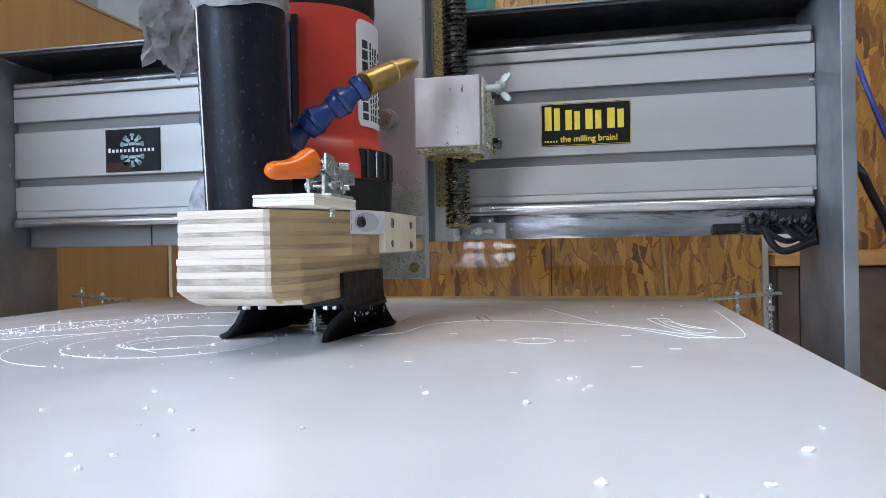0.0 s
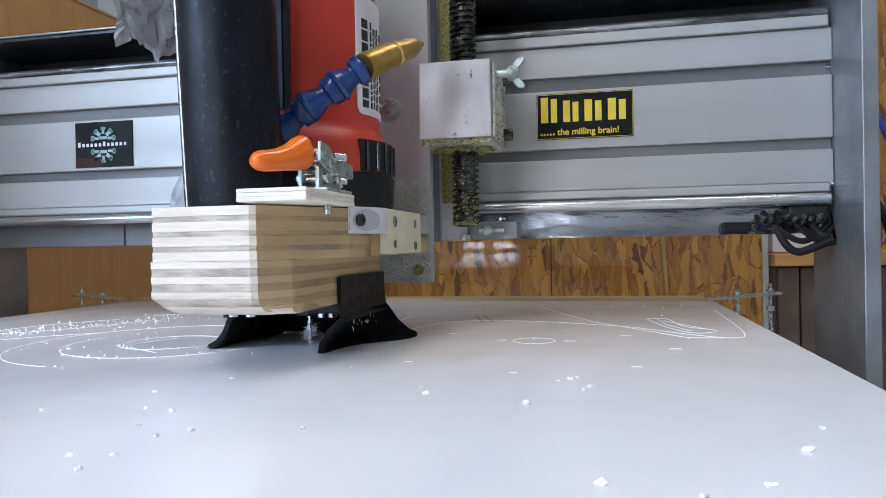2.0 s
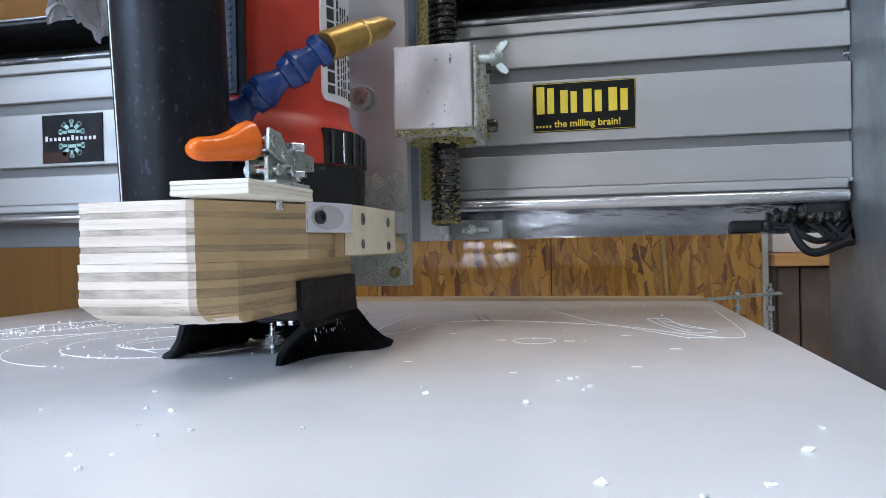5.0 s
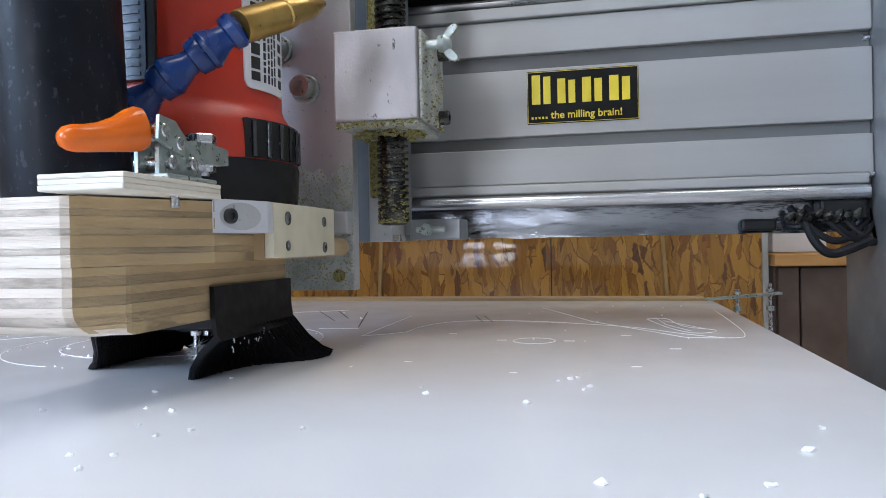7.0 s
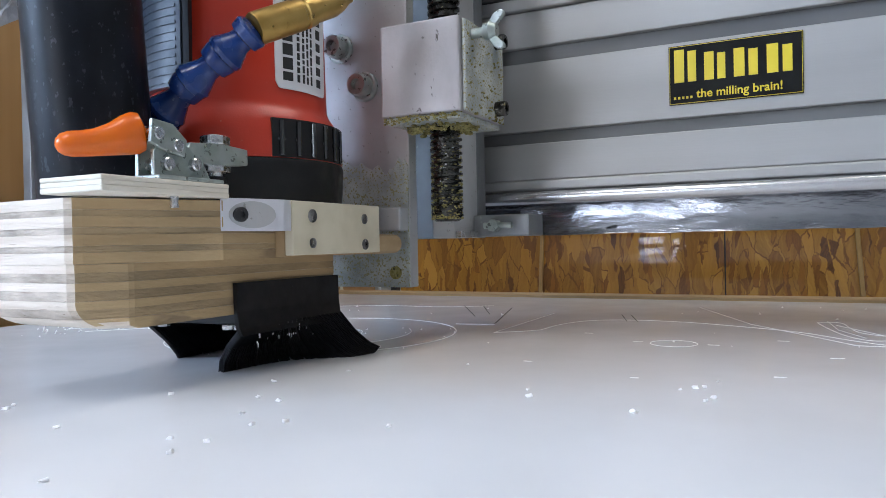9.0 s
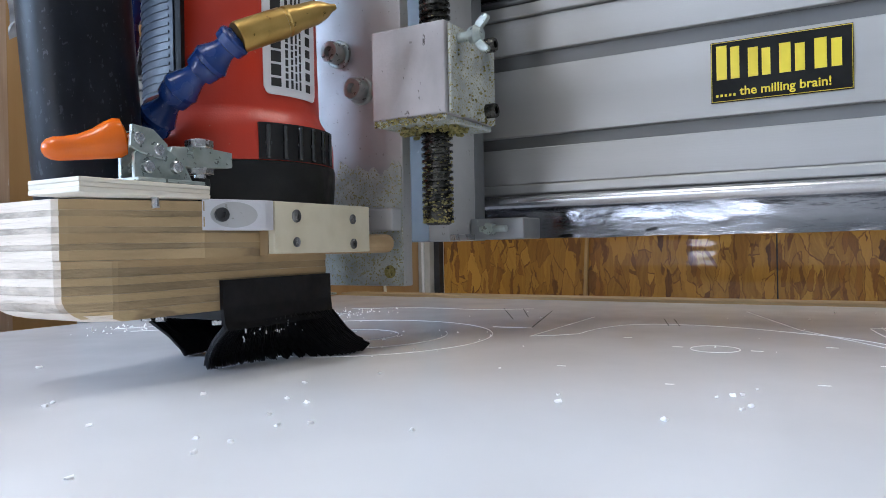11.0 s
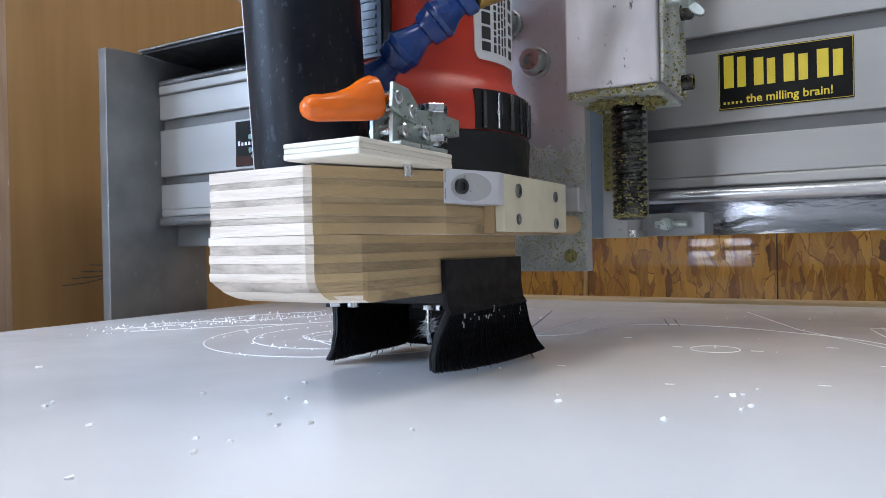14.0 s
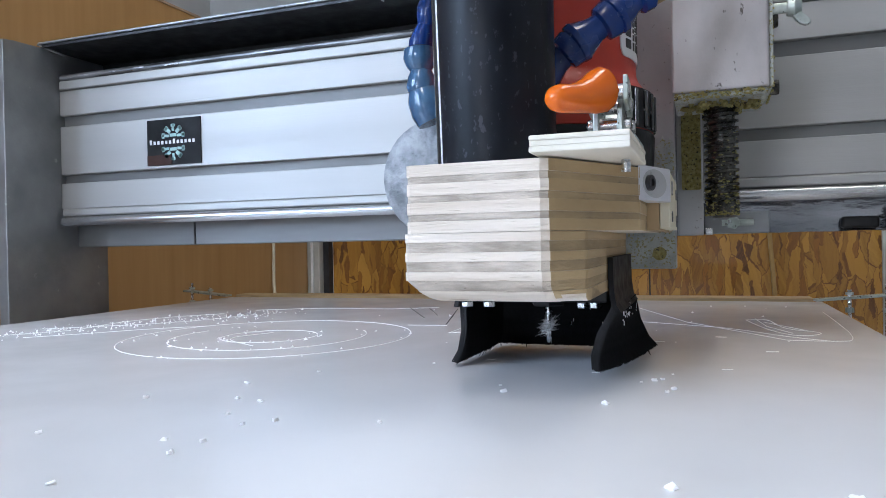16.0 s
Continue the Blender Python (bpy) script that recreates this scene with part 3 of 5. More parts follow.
structure("wall_osb_far", box(0.30, 1.6, 1.72, 1.74, -0.88, 1.20), M["osb"], "orange brown strand board panel behind the bench", "panel")
structure("wall_plywood", box(-1.60, -0.80, 1.392, 1.410, -0.88, 0.44), M["plywood"], "plain brown plywood back panel", "panel")
structure("trim_seam", box(-0.0912, -0.0890, 1.3885, 1.3902, -0.88, 0.90), M["black_metal"], "dark joint between strand boards", "joint")
structure("trim_edge", box(0.287, 0.297, 1.384, 1.410, -0.88, 0.42, 0.001), M["post"], "pale edge strip of the strand board", "trim")
for x, lean in ((-0.4276, -0.006), (0.1147, 0.008)):
    bm = box(x - 0.0035, x + 0.0035, 1.381, 1.3885, -0.88, 0.50, 0.001)
    for v in bm.verts:
        v.co.x += lean * (0.07 - v.co.z) / 0.12
    tagged(part("batten", bm, M["seam_glue"], None), "thin amber batten standing against the strand board", "batten", "battens on the back panel")
post = thing("corner_post", (-0.775, 1.37, -0.88), "pale grey upright post with a dark groove", "post")
part("profile", box(-0.800, -0.770, 1.355, 1.390, -0.88, 0.34, 0.002), M["post"], post)
part("groove", box(-0.7695, -0.756, 1.372, 1.3895, -0.88, 0.34), M["black_metal"], post, "dark groove")
part("lip", box(-0.7885, -0.7830, 1.350, 1.3545, -0.88, 0.34, 0.001), M["frame_white"], post)
tagged(part("hanging_cord", sweep([(-0.794, 1.22, 0.45), (-0.794, 1.22, 0.10), (-0.794, 1.218, 0.01), (-0.791, 1.214, -0.018), (-0.783, 1.210, -0.036), (-0.776, 1.206, -0.030)], 0.0032), M["cream"], None, smooth=True),
       "pale cord hanging before the brown side panel", "cord")

# side panel of brown veneer, with its paler end piece
PX = -0.80
structure("wall_veneer", box(PX - 0.018, PX, 0.488, 1.388, -0.88, 0.462), M["veneer"], "brown wood veneer side panel", "panel")
structure("wall_veneer_end", box(PX - 0.018, PX, 0.300, 0.4878, -0.88, 0.62), M["veneer_pale"], "paler veneer side panel", "panel")
structure("trim_veneer", box(PX - 0.0195, PX + 0.0015, 0.488, 1.388, 0.4622, 0.466), M["veneer_pale"], "pale edge band on the side panel", "trim")
hook = thing("wire_tangle", (PX + 0.002, 0.50, 0.0), "thin dark wires sticking out by the side panel", "wire")
for k in range(4):
    a = 0.545 + 0.012 * k
    part("strand", sweep([(PX + 0.004, a, 0.028 + 0.008 * k), (PX + 0.03, a + 0.03, 0.032 + 0.006 * k), (PX + 0.012, a + 0.075, 0.045 + 0.004 * k)], 0.0007, 5), M["black_metal"], hook, smooth=True)

# ---- bench behind the machine ----
bench = thing("workbench", (0.6, 1.5, -0.88), "workbench with an orange pine top and grey brown doors", "workbench")
part("worktop", box(0.302, 1.5, 1.36, 1.71, 0.018, 0.040, 0.002), M["desk_edge"], bench)
for a, b in ((0.310, 0.345), (0.348, 0.62), (0.623, 0.90)):
    part("door", box(a, b, 1.375, 1.393, -0.80, 0.015, 0.0015), M["cabinet"], bench)
part("carcass", box(0.306, 1.48, 1.394, 1.70, -0.88, 0.017), M["cabinet"], bench)
boxy = thing("carton", (0.38, 1.55, 0.041), "small white carton on the workbench", "box")
part("body", box(0.325, 0.42, 1.48, 1.58, 0.041, 0.10, 0.001), M["frame_white"], boxy)
for nm, pts, mt, lab in (("blue_cable", [(0.34, 1.715, 0.62), (0.322, 1.25, 0.48), (0.324, 1.03, 0.32), (0.336, 1.0, 0.245), (0.352, 1.0, 0.20), (0.372, 1.0, 0.15), (0.40, 1.05, 0.10), (0.45, 1.25, 0.07), (0.50, 1.45, 0.05)], "cable_blue", "blue cable hanging beside the gantry"),
                         ("black_cable", [(0.33, 1.715, 0.36), (0.318, 1.2, 0.24), (0.322, 1.0, 0.16), (0.335, 1.0, 0.125), (0.350, 1.0, 0.095), (0.362, 1.0, 0.06), (0.37, 1.0, -0.05), (0.37, 1.0, -0.5), (0.40, 1.02, -0.87)], "rubber", "thick black cable hanging beside the gantry")):
    tagged(part(nm, sweep(pts, 0.0035 if "blue" in nm else 0.0055), M[mt], None, smooth=True), lab, "cable")

# ---- machine table and the sheet on it ----
BX0, BX1, BY0, BY1 = -0.610, 0.1225, -0.36, 0.836
table = thing("machine_table", (-0.25, 0.25, -0.88), "fibreboard machine table on a grey metal frame", "table")
part("tabletop", box(BX0 - 0.006, BX1 - 0.004, BY0 - 0.02, BY1 + 0.002, -0.036, -0.008, 0.001), M["mdf"], table)
for x in (-0.56, 0.06):
    part("side_beam", box(x - 0.03, x + 0.03, BY0, BY1 - 0.02, -0.12, -0.037, 0.003), M["alu_dull"], table)
    for y in (BY0 + 0.05, BY1 - 0.10):
        part("leg", box(x - 0.03, x + 0.03, y - 0.03, y + 0.03, -0.88, -0.121, 0.003), M["alu_dull"], table)
part("end_batten", box(BX0 + 0.004, BX1 - 0.008, BY1 + 0.003, BY1 + 0.034, -0.036, 0.0035, 0.001), M["batten"], table, "pale wooden end batten")

sheet = thing("plastic_sheet", (-0.25, 0.25, -0.008), "glossy white plastic sheet with milled line drawings", "sheet")
part("panel", box(BX0, BX1, BY0, BY1, -0.0078, 0.0, 0.0006, 1), M["sheet"], sheet)
CX, CY = -0.305, 0.470


def arc(cx, cy, rx, ry, a0, a1, n=60, turn=0.0):
    c, s = math.cos(turn), math.sin(turn)
    out = []
    for i in range(n + 1):
        a = radians(a0 + (a1 - a0) * i / n)
        x, y = rx * math.cos(a), ry * math.sin(a)
        out.append((cx + x * c - y * s, cy + x * s + y * c))
    return out


def spline(pts):
    P = [Vector((x, y, 0)) for x, y in pts]
    for _ in range(3):
        Q = [P[0]]
        for a, b in zip(P, P[1:]):
            Q += [a.lerp(b, 0.25), a.lerp(b, 0.75)]
        P = Q + [P[-1]]
    return [(p.x, p.y) for p in P]


GROOVES = [
    (arc(CX, CY, 0.108, 0.108, 10, 262), 0.0013), (arc(CX, CY, 0.0735, 0.0735, 165, 400), 0.0013), (arc(CX, CY, 0.036, 0.036, 0, 360), 0.0012),
    (spline([(CX + 0.02, CY - 0.05), (CX - 0.03, CY - 0.02), (CX - 0.01, CY + 0.02)]), 0.0007),
    ([(-0.176, 0.515), (-0.160, 0.526), (-0.148, 0.540)], 0.0011),
    (spline([(-0.148, 0.540), (-0.146, 0.575), (-0.132, 0.612), (-0.103, 0.626), (-0.054, 0.623), (-0.006, 0.600), (0.029, 0.581), (0.060, 0.540), (0.086, 0.5215)]), 0.0013),
    ([(-0.0586, 0.7513), (-0.0058, 0.6196), (0.0323, 0.5628), (0.0583, 0.5224)], 0.0012),
    ([(-0.1758, 0.5147), (-0.1757, 0.6609)], 0.0011),
    (spline([(0.1068, 0.7231), (0.1060, 0.66), (0.1018, 0.5286), (0.0859, 0.5215), (0.0583, 0.5224)]), 0.0012),
    (arc(-0.0455 * 1.0 + 0.0005, 0.498, 0.0145, 0.0145, 0, 360, 40), 0.0009),
    (spline([(0.0395, 0.644), (0.0568, 0.654), (0.060, 0.610), (0.0652, 0.583), (0.0894, 0.5664), (0.0702, 0.5418), (0.055, 0.565), (0.045, 0.61), (0.0395, 0.644)]), 0.0016),
    ([(0.047, 0.655), (0.052, 0.60), (0.066, 0.56)], 0.0012), ([(0.052, 0.63), (0.078, 0.575)], 0.0012),
    ([(-0.2276, 0.5585), (-0.1942, 0.5617)], 0.0009),
    ([(-0.071, 0.4990), (-0.0645, 0.4995)], 0.0016), ([(-0.0245, 0.4985), (-0.0175, 0.4985)], 0.0016), ([(0.0145, 0.5300), (0.0215, 0.5300)], 0.0014),
    ([(-0.112, 0.5320), (-0.106, 0.5320)], 0.0014), ([(-0.1120, 0.4030), (-0.1070, 0.4030)], 0.0016), ([(0.0420, 0.4670), (0.0490, 0.4680)], 0.0016),
    ([(0.0160, 0.3992), (0.0215, 0.3998)], 0.0014), ([(-0.0470, 0.3744), (-0.0430, 0.3750)], 0.0016),
    (spline([(-0.53, 0.430), (-0.518, 0.444), (-0.50, 0.47), (-0.507, 0.50), (-0.51, 0.54), (-0.49, 0.59), (-0.46, 0.62)]), 0.0018),
    (spline([(-0.54, 0.47), (-0.50, 0.50), (-0.47, 0.52), (-0.44, 0.56), (-0.42, 0.62)]), 0.0014), (spline([(-0.50, 0.42), (-0.47, 0.45), (-0.44, 0.49), (-0.40, 0.52)]), 0.0014),
    (spline([(-0.45, 0.66), (-0.38, 0.70), (-0.31, 0.69), (-0.26, 0.72)]), 0.0012),
]
for pts, w in GROOVES:
    part("milled_line", ribbon(pts, w * 0.78), M["groove"], sheet)
for a, b in (((-0.2905, 0.7128), (-0.2354, 0.6157)), ((-0.268, 0.712), (-0.230, 0.637)), ((-0.233, 0.7021), (-0.1964, 0.5655)), ((-0.1143, 0.6645), (-0.099, 0.6138)), ((-0.1060, 0.6645), (-0.0905, 0.6138))):
    part("pencil_mark", ribbon([a, ((a[0] + b[0]) / 2, (a[1] + b[1]) / 2), b], 0.0011), M["dark_mark"], sheet, "dark pencil mark")
# the part of the outer ring that the cutter mills on its way, in short lengths
RING = []
for k in range(21):
    a1 = 10 - 5.05 * k
    RING.append(part("milled_line", ribbon(arc(CX, CY, 0.108, 0.108, a1, a1 - 5.25, 5), 0.0010), M["groove"], sheet))
# chips of plastic lying on the sheet
rng = random.Random(4)


def chip_mesh(k):
    bm = box(-0.5, 0.5, -0.38, 0.38, 0.0, 0.5, 0.14, 1)
    r = random.Random(k)
    for v in bm.verts:
        if v.co.z > 0.05:
            v.co += Vector((r.uniform(-0.24, 0.24), r.uniform(-0.2, 0.2), r.uniform(-0.3, 0.12)))
    for v in bm.verts:
        v.co.z = max(v.co.z, 0.0)
    me = bpy.data.meshes.new("plastic_chip")
    bmesh.ops.recalc_face_normals(bm, faces=bm.faces)
    bm.to_mesh(me)
    bm.free()
    me.materials.append(M["chip"])
    return me


CHIPS = [chip_mesh(k) for k in range(5)]
SPOTS = [(-0.385, 0.274, 2.4), (-0.277, 0.213, 2.2), (-0.281, 0.219, 1.8), (-0.226, 0.200, 1.8), (-0.173, 0.206, 1.7), (-0.159, 0.193, 2.2), (-0.158, 0.208, 2.0), (-0.175, 0.245, 1.8), (-0.159, 0.2325, 1.9),
         (-0.150, 0.241, 2.0), (-0.176, 0.269, 2.1), (-0.109, 0.2495, 1.7), (-0.171, 0.157, 2.0), (-0.078, 0.316, 2.2), (-0.0836, 0.330, 1.3), (-0.031, 0.304, 2.4), (-0.0152, 0.360, 2.3), (-0.0115, 0.3633, 2.0),
         (-0.0056, 0.341, 2.3), (-0.0079, 0.334, 1.7), (-0.0206, 0.354, 1.4), (-0.0073, 0.379, 1.0), (0.0762, 0.2764, 2.4), (0.0637, 0.2465, 2.8), (-0.0003, 0.2053, 2.6), (0.0449, 0.2102, 2.4), (0.0259, 0.199, 2.0),
         (-0.1885, 0.342, 1.5), (-0.2073, 0.304, 1.9), (-0.233, 0.262, 2.1), (-0.19, 0.272, 1.9), (-0.137, 0.382, 1.2), (-0.335, 0.45, 2.0), (-0.30, 0.40, 1.6), (-0.36, 0.43, 1.8)]
for k, (x, y, s) in enumerate(SPOTS):
    ob = new("plastic_chip", CHIPS[k % 5])
    ob.matrix_world = pose(x, y, 0.0, 0, 0, rng.uniform(0, 360)) @ Matrix.Diagonal((s / 860, s / 900, s / 900, 1))
    tagged(ob, "small white plastic milling chip on the sheet", "chip", "milling chips")
# fine crumbs, thickest along the milled lines on the far side
bm = bmesh.new()
for k in range(365):
    if k < 260:
        t = rng.random()
        x, y = -0.535 + 0.13 * t + rng.gauss(0, 0.016), 0.425 + 0.22 * t + rng.gauss(0, 0.03)
    elif k < 340:
        a = rng.uniform(2.2, 7.2)
        r = rng.choice((0.107, 0.0735, 0.036)) + rng.gauss(0, 0.004)
        x, y = CX + r * math.cos(a), CY + r * math.sin(a)
    else:
        x, y = rng.uniform(-0.45, 0.10), rng.uniform(0.42, 0.78)
    s = rng.uniform(0.0004, 0.0012) * (1.5 if k % 9 == 0 else 1.0)
    h = s * rng.choice((0.8, 1.0, 1.3, 2.4)) if k < 260 else s
    m = pose(x, y, 0.0, rng.uniform(-20, 20), rng.uniform(-20, 20), rng.uniform(0, 360))
    v = [bm.verts.new(m @ Vector(p)) for p in ((-s, -s * 0.6, 0), (s, -s * 0.5, 0), (0, s * 0.8, 0), (0.1 * s, 0, h * 1.3))]
    for f in ((0, 1, 3), (1, 2, 3), (2, 0, 3), (2, 1, 0)):
        bm.faces.new([v[i] for i in f])
tagged(part("plastic_crumbs", bm, M["chip"], None, kind="stuff"), "fine white plastic crumbs strewn over the sheet", "crumbs")


def side_clamp(x_in, x_out, y, turn):
    c = thing("hold_down_clamp", (x_in, y, 0.0), "flat aluminium hold-down clamp with two threaded rods", "clamp", "clamps at the edge of the sheet")
    m = Matrix.Translation((x_in, y, 0)) @ pose(0, 0, 0, 0, 0, turn) @ Matrix.Translation((-x_in, -y, 0))
    bar = box(min(x_in, x_out), max(x_in, x_out), y - 0.0065, y + 0.0065, 0.0022, 0.0048, 0.0005)
    for v in bar.verts:
        v.co.z += 0.006 * abs(v.co.x - x_in) / abs(x_out - x_in)
    part("bar", moved(bar, m), M["steel"], c)
    for f, top in ((0.42, 0.014), (0.86, 0.020)):
        x = x_in + (x_out - x_in) * f
        part("threaded_rod", moved(lathe((x, y, -0.12), (x, y, top), [(i / 40, 0.0017 if i % 2 else 0.0021) for i in range(41)], 12), m), M["bolt"], c)
        part("nut", moved(hexbolt((x, y, 0.0062 + 0.006 * f), (x, y, 0.0090 + 0.006 * f), 0.0038), m), M["steel"], c)
        part("nut", moved(hexbolt((x, y, -0.009), (x, y, -0.004), 0.0040), m), M["steel"], c)
    return c


side_clamp(0.112, 0.188, 0.815, 5)
side_clamp(-0.600, -0.676, 0.815, -5)

# ---- the gantry ----
SIZE[0] = 1.065
GX0, GX1, GY = -0.628, 0.185, 0.6738
gantry = thing("gantry", (-0.22, 0.69, 0.07), "silver aluminium gantry beam between two grey side plates", "gantry")
for nm, a, b in (("side_plate", GX0 - 0.012, GX0), ("side_plate", GX1, GX1 + 0.011)):
    bm = prism([(0.610, 0.2755), (0.622, 0.2765), (0.735, 0.2785), (0.735, -0.12), (0.610, -0.12)], a, b, 0.0008)
    for v in bm.verts:
        v.co = Vector((v.co.z, v.co.x, v.co.y))
    plate = part(nm, bm, M["alu_dull"], gantry, "grey scuffed aluminium plate")
    if a < 0:
        # window light on the front edge is put into its paler colour
        plate.data.materials.append(M["lit_edge"])
        for f in plate.data.polygons:
            if f.normal.y < -0.6:
                f.material_index = 1
# beam: bands proud of two long slots, whose shade is in the core's colour
part("beam_core", box(GX0 + 0.0005, GX1 - 0.0005, GY + 0.0062, GY + 0.056, 0.098, 0.245), M["shaded_alu"], gantry)
for z0, z1 in ((0.2100, 0.2360), (0.1480, 0.1985), (0.1120, 0.1390)):
    part("beam_band", box(GX0 + 0.0004, GX1 - 0.0004, GY, GY + 0.0060, z0, z1, 0.0009), M["alu"], gantry)
part("upper_guide", box(GX0 + 0.004, GX1 - 0.004, GY - 0.004, GY + 0.0058, 0.2365, 0.2455, 0.0012), M["alu"], gantry)
part("upper_rail", lathe((GX0 + 0.004, GY + 0.001, 0.2490), (GX1 - 0.004, GY + 0.001, 0.2490), [(0, 0.0040), (1, 0.0040)], 16), M["dirty_rail"], gantry, "upper guide rail streaked with oil", smooth=True)
part("lower_guide", box(GX0 + 0.004, GX1 - 0.004, GY - 0.003, GY + 0.0058, 0.1045, 0.1118, 0.0015), M["alu"], gantry)
part("lower_rail", lathe((GX0 + 0.004, GY - 0.001, 0.0990), (GX1 - 0.004, GY - 0.001, 0.0990), [(0, 0.0050), (1, 0.0050)], 20), M["chrome"], gantry, "polished lower guide rail", smooth=True)
# the beam's shade is in the grey of these plates
part("under_plate", join(box(GX0 + 0.0004, -0.475, 0.694, 0.722, 0.072, 0.0975, 0.001), box(-0.4735, -0.236, 0.694, 0.722, 0.072, 0.0975, 0.001)), M["shaded_alu"], gantry, "grey plate under the beam, its shade in the colour")
bm = bmesh.new()
cols = []
for i in range(121):
    x = -0.2350 + (GX1 - 0.0004 + 0.2350) * i / 120
    dent = 0.0012 * noise.noise(Vector((x * 24, 0.3, 0)))
    low = 0.0716 + 0.0009 * noise.noise(Vector((x * 40, 2.3, 0)))
    cols.append([bm.verts.new((x, y, z)) for y, z in ((0.6915, 0.0975), (0.6915 + dent, 0.0880), (0.6905 + dent, 0.0790), (0.6885 + dent, low), (0.722, low), (0.722, 0.0975))])
for p_, q_ in zip(cols, cols[1:]):
    for i in range(6):
        bm.faces.new((p_[i], p_[(i + 1) % 6], q_[(i + 1) % 6], q_[i]))
bm.faces.new(cols[0])
bm.faces.new(cols[-1][::-1])
part("under_channel", bm, M["channel"], gantry, "dented bright metal channel under the beam", smooth=True)
part("cover", box(GX0 - 0.0004, GX1 + 0.0004, 0.6495, 0.80, 0.2795, 0.2815, 0.0004, 1), M["alu_dull"], gantry, "thin sheet metal cover")
part("cover_liner", box(GX0 + 0.0005, GX1 - 0.0005, 0.652, 0.7325, 0.2765, 0.2790), M["black_metal"], gantry)
part("back_panel", box(GX0 + 0.0005, GX1 - 0.0005, 0.7335, 0.738, 0.0980, 0.2790), M["black_metal"], gantry)
part("teal_case", box(-0.145, -0.098, 0.655, 0.72, 0.2822, 0.33, 0.003), M["teal"], gantry, "teal plastic case on the cover")
part("weld_bead", sweep([(GX0 + 0.0008, 0.648, 0.279), (GX0 + 0.004, 0.66, 0.276), (GX0 + 0.008, 0.675, 0.273)], 0.0011, 6), M["alu_dull"], gantry)
for x, y, z in ((GX1 - 0.0016, GY + 0.006, 0.2055), (GX1 - 0.0016, GY - 0.0006, 0.1105)):
    part("end_screw", rod((x - 0.003, y, z), (x + 0.001, y, z), 0.0022, 12), M["bolt"], gantry)
# greasy drive parts and wires under the right end
rl = random.Random(9)
for k in range(4):
    x0 = 0.132 + 0.010 * k
    bm = sweep([(x0, 0.680, 0.090), (x0 + 0.012, 0.672, 0.080 - 0.016 * rl.random()), (x0 + 0.03, 0.668, 0.066 - 0.010 * rl.random()), (x0 + 0.05, 0.680, 0.078 + 0.01 * rl.random())], 0.0017 + 0.0010 * rl.random(), 7)
    for v in bm.verts:
        v.co.x = min(v.co.x, GX1 - 0.001)
    part("loom_cable", bm, M["rubber"], gantry, "oily black cable", smooth=True)
part("belt_clamp", box(0.100, 0.124, 0.680, 0.690, 0.0735, 0.0820, 0.002), M["black_plastic"], gantry)
part("belt_clamp", box(0.150, 0.180, 0.672, 0.690, 0.080, 0.094, 0.002), M["black_plastic"], gantry)
part("hanging_loop", sweep([(0.140, 0.676, 0.086), (0.144, 0.670, 0.066), (0.154, 0.668, 0.055), (0.168, 0.668, 0.060), (0.1815, 0.670, 0.066)], 0.0032, 8), M["rubber"], gantry, "oily black cable loop", smooth=True)
for k in range(8):
    x0 = 0.128 + 0.006 * k
    part("grease_lump", lathe((x0, 0.674, 0.080 - 0.002 * (k % 3)), (x0 + 0.006, 0.672, 0.086 + 0.002 * (k % 2)), [(0, 0.0012), (0.3, 0.0034), (0.7, 0.0030), (1, 0.0010)], 9), M["screw"], gantry, smooth=True)


def sign(name, x0, x1, z0, z1, label):
    return part(name, box(x0, x1, GY - 0.0012, GY - 0.0001, z0, z1), M["sign_black"], gantry, label)


def flat(parent, name, material, x0, x1, z0, z1, skew=0.0):
    bm = box(x0, x1, GY - 0.0018, GY - 0.0013, z0, z1)
    for v in bm.verts:
        v.co.x += skew * (v.co.z - z0)
    return part(name, bm, material, parent)


s1 = sign("name_sticker", -0.0509, 0.0300, 0.1566, 0.1958, "black sticker with yellow lettering and a yellow rim")
for a, b, c, d in ((-0.0503, 0.0294, 0.1950, 0.1953), (-0.0503, 0.0294, 0.1571, 0.1574), (-0.0505, -0.0502, 0.1571, 0.1953), (0.0293, 0.0296, 0.1571, 0.1953)):
    flat(s1, "rim", M["sign_yellow"], a, b, c, d)


def stroke(parent, pts, w, material, name="emblem"):
    bms = []
    for (xa, za), (xb, zb) in zip(pts, pts[1:]):
        d = Vector((xb - xa, 0, zb - za))
        n = Vector((-d.z, 0, d.x)).normalized() * w / 2
        bm = bmesh.new()
        q = [Vector((xa, 0, za)) + n, Vector((xb, 0, zb)) + n, Vector((xb, 0, zb)) - n, Vector((xa, 0, za)) - n]
        lo = [bm.verts.new(v + Vector((0, GY - 0.0018, 0))) for v in q]
        hi = [bm.verts.new(v + Vector((0, GY - 0.0013, 0))) for v in q]
        bm.faces.new(lo)
        bm.faces.new(hi[::-1])
        for i in range(4):
            bm.faces.new((lo[i], hi[i], hi[(i + 1) % 4], lo[(i + 1) % 4]))
        bms.append(bm)
    return part(name, join(*bms), material, parent)


# the emblem as plain yellow shapes
E0, E1 = 0.1712, 0.1930
